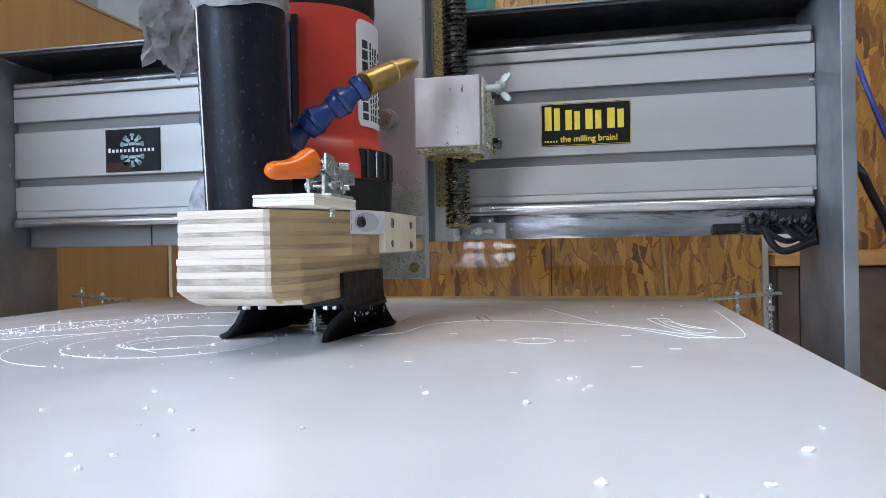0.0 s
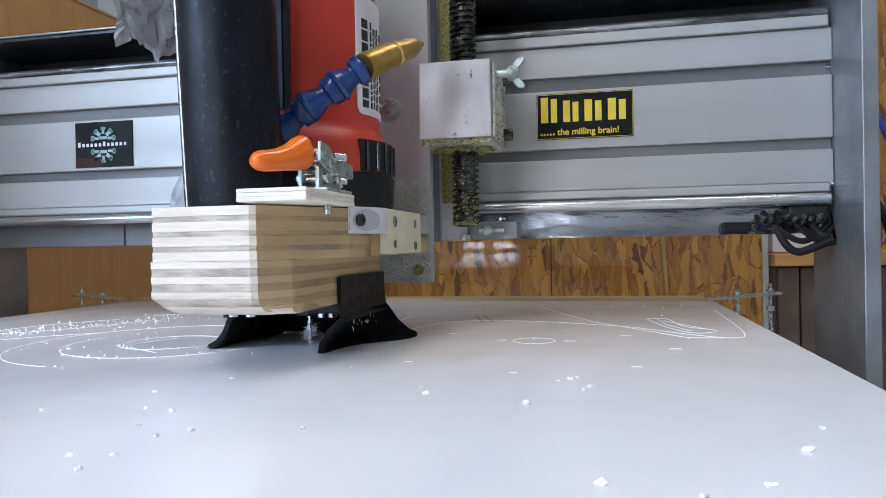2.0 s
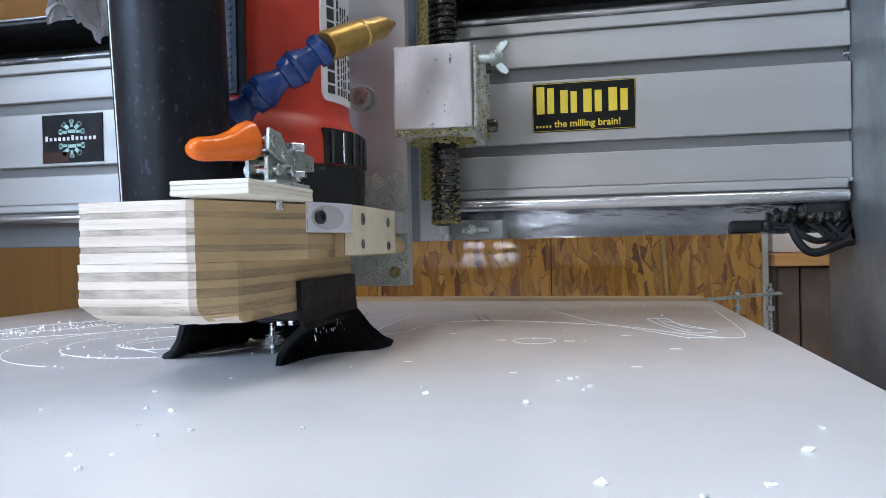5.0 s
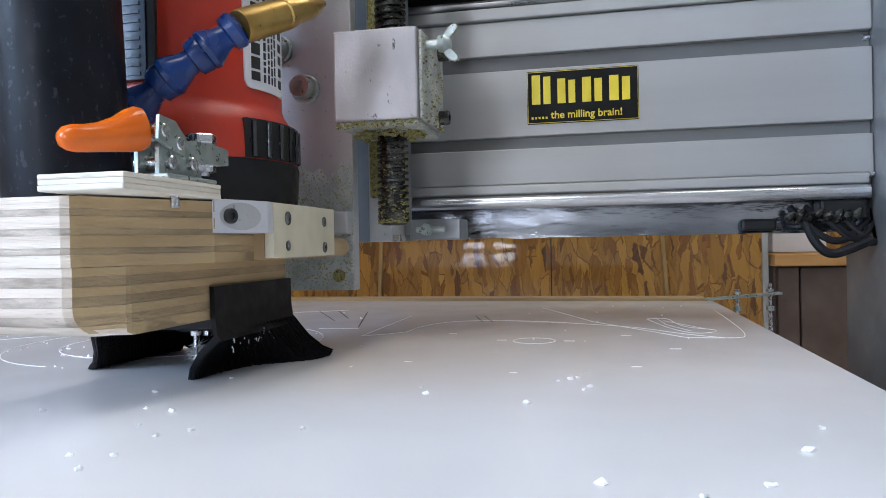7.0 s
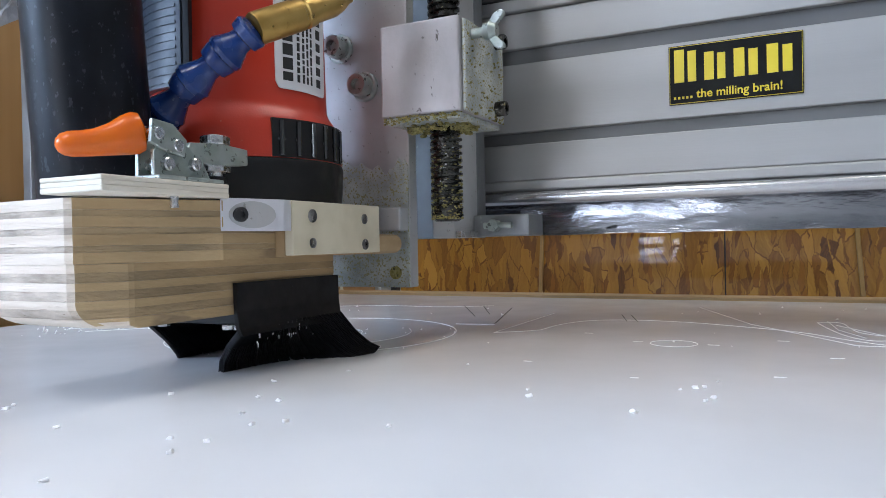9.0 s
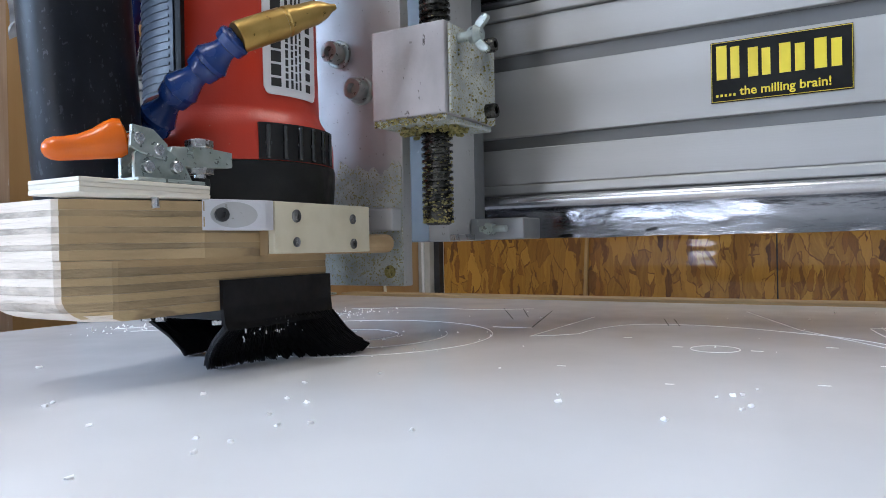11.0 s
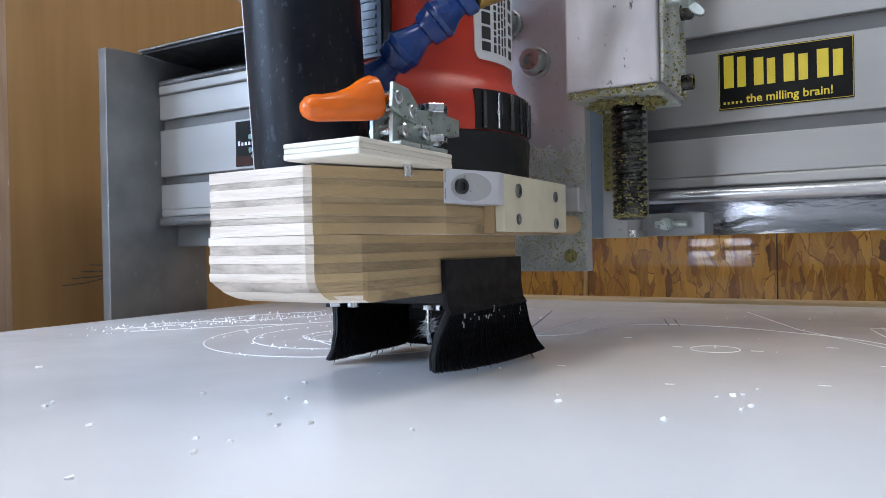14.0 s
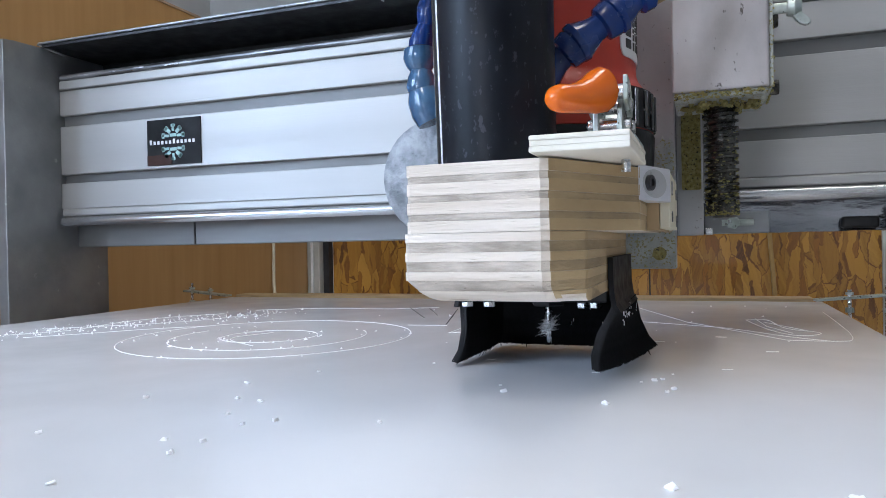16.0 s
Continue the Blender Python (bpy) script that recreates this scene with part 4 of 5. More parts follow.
for x, w, h in ((-0.0480, 0.0165, E1), (-0.0290, 0.0155, E1 - 0.0035), (-0.0110, 0.0170, E1 - 0.0035), (0.0085, 0.0175, E1 - 0.0035)):
    flat(s1, "emblem", M["sign_yellow"], x + w * 0.04, x + w * 0.42, E0, h)
    flat(s1, "emblem", M["sign_yellow"], x + w * 0.56, x + w * 0.88, E0, h - 0.0014)
for k in range(5):
    flat(s1, "dot", M["sign_yellow"], -0.0478 + 0.0026 * k, -0.0464 + 0.0026 * k, 0.1602, 0.1618)


def lettering(text, size, x, z, parent, material, y=GY - 0.0016):
    cu = bpy.data.curves.new("text", "FONT")
    cu.body, cu.size, cu.extrude, cu.offset = text, size, 0.0002, 0.00012
    tmp = bpy.data.objects.new("text", cu)
    scene.collection.objects.link(tmp)
    bpy.context.view_layer.update()
    me = bpy.data.meshes.new_from_object(tmp.evaluated_get(bpy.context.evaluated_depsgraph_get()))
    bpy.data.objects.remove(tmp)
    bm = bmesh.new()
    bm.from_mesh(me)
    moved(bm, Matrix.Translation((x, y, z)) @ pose(0, 0, 0, 90, 0, 0))
    return part("lettering", bm, material, parent)


lettering("the milling brain!", 0.0077, -0.0335, 0.1603, s1, M["sign_yellow"])

s2 = sign("maker_sticker", -0.5121, -0.4476, 0.1510, 0.1960, "black sticker with a mint green double gear emblem")
flat(s2, "tint", M["sign_brown"], -0.5119, -0.482, 0.1513, 0.1610)
for zc, sg in ((0.1790, 1), (0.1672, -1)):
    for ang in (4, 46, 90, 134, 176):
        dx, dz = math.cos(radians(ang)), sg * math.sin(radians(ang))
        stroke(s2, [(-0.480 + 0.0052 * dx, zc + 0.0050 * dz), (-0.480 + 0.0140 * dx, zc + 0.0120 * dz)], 0.0036 if ang in (46, 134) else 0.0026, M["sign_green"])
        stroke(s2, [(-0.480 + 0.0105 * dx, zc + 0.0092 * dz), (-0.480 + 0.0135 * dx, zc + 0.0116 * dz)], 0.0050, M["sign_green"])
    stroke(s2, [(-0.4840, zc + sg * 0.0010), (-0.4760, zc + sg * 0.0010)], 0.0030, M["sign_green"])
for k in range(12):
    hgt = 0.0046 if k in (0, 6) else 0.0032
    flat(s2, "emblem", M["label"], -0.5085 + 0.0047 * k, -0.5060 + 0.0047 * k, 0.1716, 0.1716 + hgt)

# ---- the cross slide with its lead screw ----
SX, SY = -0.1107, 0.5680
slide = thing("cross_slide", (-0.16, 0.62, 0.07), "grey aluminium cross slide with a greasy vertical lead screw", "machine slide")
part("back_plate", box(-0.235, -0.1215, 0.640, 0.655, 0.0705, 0.40, 0.001), M["alu_dull"], slide)
part("side_cheek", box(-0.1375, -0.1215, 0.600, 0.6395, 0.0705, 0.36, 0.001), M["alu_plate"], slide)
part("side_cheek", box(-0.235, -0.219, 0.600, 0.6395, 0.0705, 0.36, 0.001), M["alu_plate"], slide)
part("rail_strip", box(-0.1345, -0.1225, 0.5935, 0.5995, 0.1000, 0.36, 0.001), M["sludge"], slide, "guide strip caked with yellow dust")
part("foot_bracket", box(-0.1210, -0.080, 0.630, 0.660, 0.0712, 0.0860, 0.001), M["alu_dull"], slide)
part("foot_bolt", join(hexbolt((-0.103, 0.621, 0.0785), (-0.103, 0.628, 0.0785), 0.0045), rod((-0.110, 0.624, 0.0785), (-0.090, 0.624, 0.0785), 0.0022, 12)), M["steel"], slide)
part("bearing_strip", box(-0.1208, -0.1160, 0.600, 0.6275, 0.0705, 0.0750, 0.0005), M["chrome"], slide)
# trapezoidal thread as a real helix
bm = bmesh.new()
PITCH, N = 0.0042, 20
turns = int((0.40 - 0.0815) / PITCH)
rows_ = [(0.0, 0.0078), (0.30, 0.0078), (0.42, 0.0100), (0.75, 0.0100), (0.88, 0.0078)]
rings = []
for k in range(turns):
    for f, r in rows_:
        rings.append([bm.verts.new((SX + r * math.cos(2 * math.pi * i / N), SY + r * math.sin(2 * math.pi * i / N), 0.0815 + PITCH * (k + f + i / N))) for i in range(N + 1)])
for a, b in zip(rings, rings[1:]):
    for i in range(N):
        bm.faces.new((a[i], a[i + 1], b[i + 1], b[i]))
part("lead_screw", bm, M["screw"], slide, "dark lead screw smeared with grease and dust", smooth=True)
part("screw_core", rod((SX, SY, 0.0812), (SX, SY, 0.40), 0.0078, 20), M["screw"], slide)
part("screw_end", lathe((SX, SY, 0.0805), (SX, SY, 0.090), [(0, 0.0070), (0.2, 0.0096), (1, 0.0094)], 20), M["screw"], slide)
rk = random.Random(12)
bm = bmesh.new()
for k in range(420):
    a, u = rk.uniform(2.6, 6.9), rk.random() ** 2.2
    h = 0.0822 + 0.050 * u
    s = rk.uniform(0.0004, 0.0010) * (1.1 - 0.4 * u)
    b2 = bmesh.new()
    bmesh.ops.create_icosphere(b2, subdivisions=1, radius=s, matrix=pose(SX + 0.0090 * math.cos(a), SY + 0.0090 * math.sin(a), h) @ Matrix.Diagonal((1.3, 1.3, 0.7, 1)))
    bm = join(bm, b2)
part("caked_grease", bm, M["sludge"], slide, "caked yellow dust and grease", smooth=True, kind="stuff")

# ---- the vertical slide with the nut block ----
zs = thing("vertical_slide", (-0.16, 0.575, 0.05), "dusty aluminium vertical slide plate with a screw nut block", "machine slide")
part("slide_plate", box(-0.225, -0.1375, 0.5690, 0.5790, 0.0400, 0.36, 0.0008), M["alu_plate"], zs)
rd = random.Random(8)
edge = [(-0.1380 - 0.0865 * k / 40, 0.118 + 0.014 * noise.noise(Vector((k * 0.21, 3.0, 0))) + 0.006 * noise.noise(Vector((k * 0.9, 1.0, 0))) + rd.uniform(-0.0015, 0.0015)) for k in range(41)]
bm = prism([(-0.2245, 0.0405), (-0.1380, 0.0405)] + edge, 0.5674, 0.5689)
for v in bm.verts:
    v.co = Vector((v.co.x, v.co.z, v.co.y))
part("dust_crust", bm, M["alu_dusty"], zs, "caked layer of pale dust")
# flat disc; the hole's darkness is in its colour
part("painted_hole", rod((-0.1475, 0.5664, 0.0495), (-0.1475, 0.5672, 0.0495), 0.0042, 20), M["sludge"], zs)
part("corner_pad", box(-0.158, -0.1376, 0.5560, 0.5668, 0.0760, 0.0905, 0.001), M["alu_plate"], zs)
for x, z in ((-0.1680, 0.1700), (-0.1865, 0.1970)):
    part("washer", rod((x, 0.5650, z), (x, 0.5689, z), 0.0095, 28, 0.0008), M["steel"], zs)
    part("socket_bolt", socket_bolt((x, 0.5650, z), (x, 0.5560, z), 0.0072), M["steel"], zs, smooth=True)
part("nut_block", box(-0.1373, -0.0858, 0.5360, 0.5980, 0.1420, 0.1960, 0.0012), M["alu_block"], zs, "bead blasted aluminium nut block")
part("block_rim", join(box(-0.1366, -0.0865, 0.5375, 0.597, 0.1385, 0.1419, 0.001), box(-0.0857, -0.0835, 0.539, 0.597, 0.1425, 0.1945, 0.001)), M["alu_dusty"], zs, "crust of dust on the block")
bm = bmesh.new()
rg = random.Random(3)
for k in range(230):
    a, r = rg.uniform(0, 6.28), rg.uniform(0.009, 0.023)
    s = rg.uniform(0.0006, 0.0017)
    b2 = bmesh.new()
    bmesh.ops.create_icosphere(b2, subdivisions=1, radius=s, matrix=pose(SX + r * math.cos(a), SY + r * math.sin(a) * 0.9 - 0.004, 0.1385 - rg.uniform(0, 0.0028)) @ Matrix.Diagonal((1.2, 1.2, rg.uniform(0.5, 1.2), 1)))
    bm = join(bm, b2)
part("grease_crust", bm, M["sludge"], zs, "crust of dusty grease round the screw", smooth=True, kind="stuff")
bm = bmesh.new()
for k in range(260):
    # crumbs along the lower rim and the side of the block
    x, y, z = (rg.uniform(-0.136, -0.085), 0.5368, 0.1402 + rg.gauss(0, 0.0013)) if k < 150 else (-0.0833, rg.uniform(0.539, 0.596), 0.142 + 0.052 * rg.random() ** 2)
    b2 = bmesh.new()
    bmesh.ops.create_icosphere(b2, subdivisions=1, radius=rg.uniform(0.0003, 0.0009), matrix=pose(x, y, z) @ Matrix.Diagonal((1.4, 0.8, 0.9, 1)))
    bm = join(bm, b2)
part("dust_crust", bm, M["sludge"], zs, "yellow dust crumbs along the block's rim", smooth=True, kind="stuff")
part("screw_collar", lathe((SX, SY, 0.1960), (SX, SY, 0.2010), [(0, 0.0185), (0.5, 0.018), (1, 0.0145)], 24), M["black_plastic"], zs, smooth=True)
part("wing_screw", join(rod((-0.0858, 0.549, 0.1875), (-0.0740, 0.549, 0.1875), 0.0030, 14), lathe((-0.0755, 0.549, 0.1875), (-0.0680, 0.549, 0.1875), [(0, 0.0048), (0.5, 0.0056), (1, 0.0035)], 16)), M["steel"], zs, smooth=True)
for sgn in (-1, 1):
    bm = prism([(-0.0024, 0.0), (0.0030, 0.0), (0.0056, 0.0030), (0.0080, 0.0052), (0.0080, 0.0072), (0.0056, 0.0082), (0.0026, 0.0070), (0.0002, 0.0045)], -0.0018, 0.0018, 0.0007)
    moved(bm, Matrix.Translation((-0.0715, 0.549, 0.1875 + 0.003 * sgn)) @ pose(0, 0, 0, 90, 0, 0) @ Matrix.Diagonal((1, sgn, 1, 1)))
    part("wing", bm, M["steel"], zs)
for z in (0.1500, 0.1910):
    part("block_bolt", socket_bolt((-0.0835, 0.585, z), (-0.0770, 0.585, z), 0.0046), M["screw"], zs, smooth=True)

# ---- the milling motor ----
AX, AY = -0.2016, 0.4879
motor = thing("milling_motor", (AX, AY, 0.088), "red milling motor with black flange and blue grey grips", "milling motor")


def turned(prof, n=48):
    z0, z1 = prof[0][0], prof[-1][0]
    return lathe((AX, AY, z0), (AX, AY, z1), [((z - z0) / (z1 - z0), r) for z, r in prof], n)


part("flange", turned([(0.0895, 0.0535), (0.0908, 0.0562), (0.1105, 0.0574), (0.1128, 0.0566), (0.1132, 0.040)]), M["black_plastic"], motor, smooth=True)
part("body", turned([(0.1132, 0.0564), (0.1215, 0.0565), (0.1270, 0.0560), (0.1315, 0.0548), (0.1350, 0.0531), (0.1380, 0.0511), (0.1405, 0.0494), (0.1436, 0.0484), (0.1900, 0.0475), (0.225, 0.0470), (0.2290, 0.046)]), M["red"], motor, "red plastic body", smooth=True)
part("cap", turned([(0.2291, 0.046), (0.235, 0.0470), (0.290, 0.0465), (0.296, 0.040)]), M["black_plastic"], motor, smooth=True)


def shell(r0, r1, a0, a1, z0, z1, n=14):
    bm = bmesh.new()
    cols = []
    for i in range(n + 1):
        a = radians(a0 + (a1 - a0) * i / n)
        cols.append([bm.verts.new((AX + r * math.cos(a), AY + r * math.sin(a), z)) for r, z in ((r0, z0), (r1, z0), (r1, z1), (r0, z1))])
    for p, q in zip(cols, cols[1:]):
        for k in range(4):
            bm.faces.new((p[k], p[(k + 1) % 4], q[(k + 1) % 4], q[k]))
    bm.faces.new(cols[0])
    bm.faces.new(cols[-1][::-1])
    return bm


part("vent_band", shell(0.0540, 0.0567, -33, 27, 0.1134, 0.1330, 20), M["black_plastic"], motor, smooth=True)
for k in range(6):
    a = radians(-28 + 9.8 * k)
    c = Vector((math.cos(a), math.sin(a), 0))
    bm = box(-0.0010, 0.0026, -0.0013, 0.0013, 0.1138, 0.1322, 0.0008)
    moved(bm, Matrix.Translation(Vector((AX, AY, 0)) + c * 0.0556) @ pose(0, 0, 0, 0, 0, math.degrees(a)))
    part("vent_bar", bm, M["gloss_black"], motor)
    bm = box(-0.0004, 0.0016, -0.0022, 0.0022, 0.1215, 0.1232, 0.0004)
    moved(bm, Matrix.Translation(Vector((AX, AY, 0)) + c * 0.0556) @ pose(0, 0, 0, 0, 0, math.degrees(a) + 4.9))
    part("vent_bridge", bm, M["gloss_black"], motor)


def rounded_label(r0, r1, a0, a1, z0, z1, c, n=26):
    """A curved label whose corners are rounded by c."""
    bm = bmesh.new()
    cols = []
    w = (a1 - a0) * math.pi / 180 * r1
    for i in range(n + 1):
        u = i / n
        a = radians(a0 + (a1 - a0) * u)
        d = min(u, 1 - u) * w
        cut = c - math.sqrt(max(0.0, c * c - (c - d) ** 2)) if d < c else 0.0
        cols.append([bm.verts.new((AX + r * math.cos(a), AY + r * math.sin(a), z)) for r, z in ((r0, z0 + cut), (r1, z0 + cut), (r1, z1 - cut), (r0, z1 - cut))])
    for p, q in zip(cols, cols[1:]):
        for k in range(4):
            bm.faces.new((p[k], p[(k + 1) % 4], q[(k + 1) % 4], q[k]))
    bm.faces.new(cols[0])
    bm.faces.new(cols[-1][::-1])
    return bm


lab = part("rating_label", rounded_label(0.0474, 0.0489, -27, 20, 0.1500, 0.2230, 0.004), M["label"], motor, "white rating label with black print", smooth=True)
# print on the label: plain bars, upright along the motor
rp = random.Random(21)
for a0, a1, lo, hi, gap in ((-22, -15, 0.004, 0.007, 0.0014), (-11.5, -9.5, 0.002, 0.006, 0.0010), (-7, -5.4, 0.002, 0.005, 0.0009), (-3.2, -1.8, 0.002, 0.006, 0.0009), (0.5, 1.9, 0.002, 0.005, 0.0009), (7, 12, 0.004, 0.005, 0.0022)):
    z = 0.1545
    while z < 0.205:
        h = rp.uniform(lo, hi)
        part("print_bar", shell(0.0489, 0.0492, a0, a1, z, z + h, 3), M["ink"], lab)
        z += h + gap
# ribbed grip facing the tube
gp = part("grip", shell(0.0470, 0.0515, -128, -82, 0.1500, 0.215), M["grip"], motor, "ribbed blue grey grip", smooth=True)
for k in range(14):
    part("rib", shell(0.0512, 0.0520, -125, -85, 0.1520 + 0.0042 * k, 0.1536 + 0.0042 * k, 8), M["grip"], gp)
part("grip_rim", shell(0.0470, 0.0508, -81.5, -77, 0.1460, 0.220, 4), M["black_plastic"], motor)
part("clamp_neck", lathe((AX, AY, 0.030), (AX, AY, 0.0894), [(0, 0.014), (0.3, 0.0195), (1, 0.0195)], 32), M["black_metal"], motor, smooth=True)
part("collet_nut", hexbolt((AX, AY, 0.0235), (AX, AY, 0.030), 0.0095), M["black_metal"], motor)
part("cutter", lathe((AX, AY, 0.0034), (AX, AY, 0.0235), [(0, 0.0006), (0.06, 0.0012), (0.5, 0.0012), (0.52, 0.0016), (1, 0.0016)], 14), M["bolt"], motor, "bright steel cutter", smooth=True)
# swarf wound round the cutter
rf = random.Random(31)
bm = bmesh.new()
for k in range(240):
    a, el = rf.uniform(0, 2 * math.pi), rf.gauss(0, 0.55)
    d = Vector((math.cos(a) * math.cos(el), math.sin(a) * math.cos(el), math.sin(el)))
    side = d.orthogonal().normalized()
    ln = abs(rf.gauss(0.0034, 0.0020)) + 0.001
    o = Vector((AX, AY, 0.0125 + rf.gauss(0, 0.0016)))
    w = 0.00020
    v = [bm.verts.new(o + q) for q in (side * w, -side * w, d * ln * 0.6 + side * ln * 0.15 - side * w, d * ln * 0.6 + side * ln * 0.15 + side * w, d * ln + side * ln * 0.5)]
    bm.faces.new((v[0], v[1], v[2], v[3]))
    bm.faces.new((v[3], v[2], v[4]))
part("swarf", bm, M["fuzz"], motor, "white plastic swarf wound round the cutter", kind="stuff")

# ---- dust shoe: two glued blocks of plywood, each ply a piece ----
shoe = thing("dust_shoe", (-0.20, 0.44, 0.03), "glued birch plywood dust shoe with a black brush", "dust shoe")
Z_TOP, Z_MID, Z_BOT = 0.0888, 0.0622, 0.0352


def front_y(z):
    """The front face, rounded off towards its lower edge."""
    if z > 0.0465:
        return 0.3585
    t = (0.0465 - z) / (0.0465 - Z_BOT)
    return 0.3585 + 0.019 * (1 - math.sqrt(max(0.0, 1 - t * t * 0.96)))


def outline(z, upper):
    f = front_y(z)
    lx = -0.2300 if upper else -0.2312
    inset = max(0.0, (0.0440 - z)) * 0.9
    if upper:
        return [(lx + 0.002, f), (-0.1765, f - 0.001), (-0.1735, f + 0.0005), (-0.1715, f + 0.0035), (-0.1468, 0.4114), (-0.1460, 0.4125), (-0.1460, 0.535), (lx, 0.535), (lx, f + 0.002)]
    return [(lx + 0.002 + inset, f), (-0.1765, f - 0.0005), (-0.1735, f + 0.001), (-0.1715, f + 0.004), (-0.1635, max(0.3765, f + 0.007)), (-0.1630, max(0.379, f + 0.009)), (-0.1630, 0.5205), (lx + inset, 0.5205), (lx + inset, f + 0.002)]


def ply(z0, z1, upper):
    bm = bmesh.new()
    sub = 3 if z0 < 0.048 else 1
    levels = [z0 + (z1 - z0) * i / sub for i in range(sub + 1)]
    rings = [[bm.verts.new((x, y, z)) for x, y in outline(z, upper)] for z in levels]
    n = len(rings[0])
    for a, b in zip(rings, rings[1:]):
        for i in range(n):
            bm.faces.new((a[i], a[(i + 1) % n], b[(i + 1) % n], b[i]))
    bm.faces.new(rings[0][::-1])
    bm.faces.new(rings[-1])
    return bm


for top, bot, upper in ((Z_TOP, Z_MID + 0.0001, True), (Z_MID, Z_BOT, False)):
    seq = [4.6, 2.7] * 3 + [4.6] if upper else [3.2, 3.6] * 3 + [4.4]
    z = top
    k_ = (top - bot) / sum(seq)
    for i, s in enumerate(seq):
        z1 = z - s * k_
        dark = i % 2 == 1
        bm = ply(z1 + 0.00003, z - 0.00003, upper)
        if dark:
            for v in bm.verts:
                v.co.x += 0.0003 * (1 if v.co.x < -0.2 else -1)
                v.co.y += 0.0003 if v.co.y < 0.40 else 0
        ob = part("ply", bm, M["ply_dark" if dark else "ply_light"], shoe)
        # faces to the right take the browner, dimmer copy
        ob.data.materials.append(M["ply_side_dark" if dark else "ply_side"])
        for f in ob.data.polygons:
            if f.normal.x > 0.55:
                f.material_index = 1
        z = z1
# bracket let into the upper block, with its countersunk screw
bm = prism([(-0.1466, 0.4112), (-0.1352, 0.4415), (-0.1352, 0.4470), (-0.1459, 0.4470), (-0.1459, 0.4130)], 0.0752, 0.0900, 0.0005)
br = part("bracket", bm, M["bracket"], shoe, "aluminium bracket with a reflection in its pale colour")
dv = Vector((0.0114, 0.0303, 0)).normalized()
nv = Vector((dv.y, -dv.x, 0))
mid = Vector((-0.1409, 0.42635, 0.0826))
# flat disc whose greyer colour stands for the shade in the bore
bm = lathe(mid - nv * 0.0001, mid + nv * 0.0003, [(0, 0.0062), (1, 0.0062)], 32)
for v in bm.verts:
    d = v.co - mid
    along = d.dot(dv)
    v.co += dv * along * 0.9
part("recess_shade", bm, M["alu_plate"], br, "oval disc in the grey of a shaded recess")
part("recess_screw", socket_bolt(mid - dv * 0.0065 + nv * 0.0003, mid - dv * 0.0065 + nv * 0.0022, 0.0034), M["black_metal"], br)
wp = part("side_board", box(-0.1404, -0.1355, 0.4482, 0.5285, 0.0633, 0.0900, 0.0006), M["cream"], shoe, "cream white side board with four screws")
for y, z, r in ((0.4640, 0.0828, 0.0034), (0.5120, 0.0822, 0.0028), (0.4640, 0.0692, 0.0026), (0.5125, 0.0680, 0.0030)):
    part("screw_head", socket_bolt((-0.1356, y, z), (-0.1349, y, z), r), M["dirty_rail"], wp)
part("spacer", box(-0.1460, -0.1405, 0.4480, 0.5345, 0.0626, 0.0880), M["batten"], shoe)
part("dowel", rod((-0.1425, 0.5290, 0.0680), (-0.1425, 0.5560, 0.0680), 0.0058, 16), M["batten"], shoe)
part("base_plate", box(-0.2385, -0.1640, 0.444, 0.524, 0.0290, 0.0350, 0.001), M["black_plastic"], shoe)
for x, y in ((-0.2350, 0.4490), (-0.2235, 0.4490), (-0.1705, 0.4490), (-0.1760, 0.4470)):
    part("screw_nut", hexbolt((x, y, 0.0262), (x, y, 0.0289), 0.0032), M["bolt"], shoe)

# rubber holders and the bristle tufts below them
def strip(p0, p1, out, z0, z1, th, flare):
    a, b = Vector((*p0, 0)), Vector((*p1, 0))
    o = Vector((*out, 0))
    bm = bmesh.new()
    cols = []
    for i in range(9):
        t = i / 8
        p = a.lerp(b, t)
        row = []
        for z, off in ((z1, 0), (0.55 * z0 + 0.45 * z1, 0.0002), (z0 + 0.0035, flare * 0.35), (z0, flare)):
            row.append((bm.verts.new(p + o * (off + th) + Vector((0, 0, z))), bm.verts.new(p + o * off + Vector((0, 0, z)))))
        cols.append(row)
    for p, q in zip(cols, cols[1:]):
        for k in range(3):
            bm.faces.new((p[k][0], q[k][0], q[k + 1][0], p[k + 1][0]))
            bm.faces.new((p[k][1], p[k + 1][1], q[k + 1][1], q[k][1]))
        bm.faces.new((p[0][0], p[0][1], q[0][1], q[0][0]))
        bm.faces.new((p[3][0], q[3][0], q[3][1], p[3][1]))
    for c in (cols[0], cols[-1]):
        for k in range(3):
            bm.faces.new((c[k][0], c[k + 1][0], c[k + 1][1], c[k][1]))
    return bm


part("brush_holder", strip((-0.1629, 0.4363), (-0.1629, 0.5215), (1, 0), 0.0250, 0.0505, 0.0024, 0.0035), M["rubber"], shoe, "folded black rubber strip")
part("brush_holder", strip((-0.2395, 0.4500), (-0.2395, 0.5215), (-1, 0), 0.0255, 0.0345, 0.0024, 0.0010), M["rubber"], shoe)
part("brush_holder", strip((-0.2395, 0.5220), (-0.1629, 0.5220), (0, 1), 0.0255, 0.0345, 0.0024, 0.0010), M["rubber"], shoe)
TUFTS = []
LONG = 0.0310


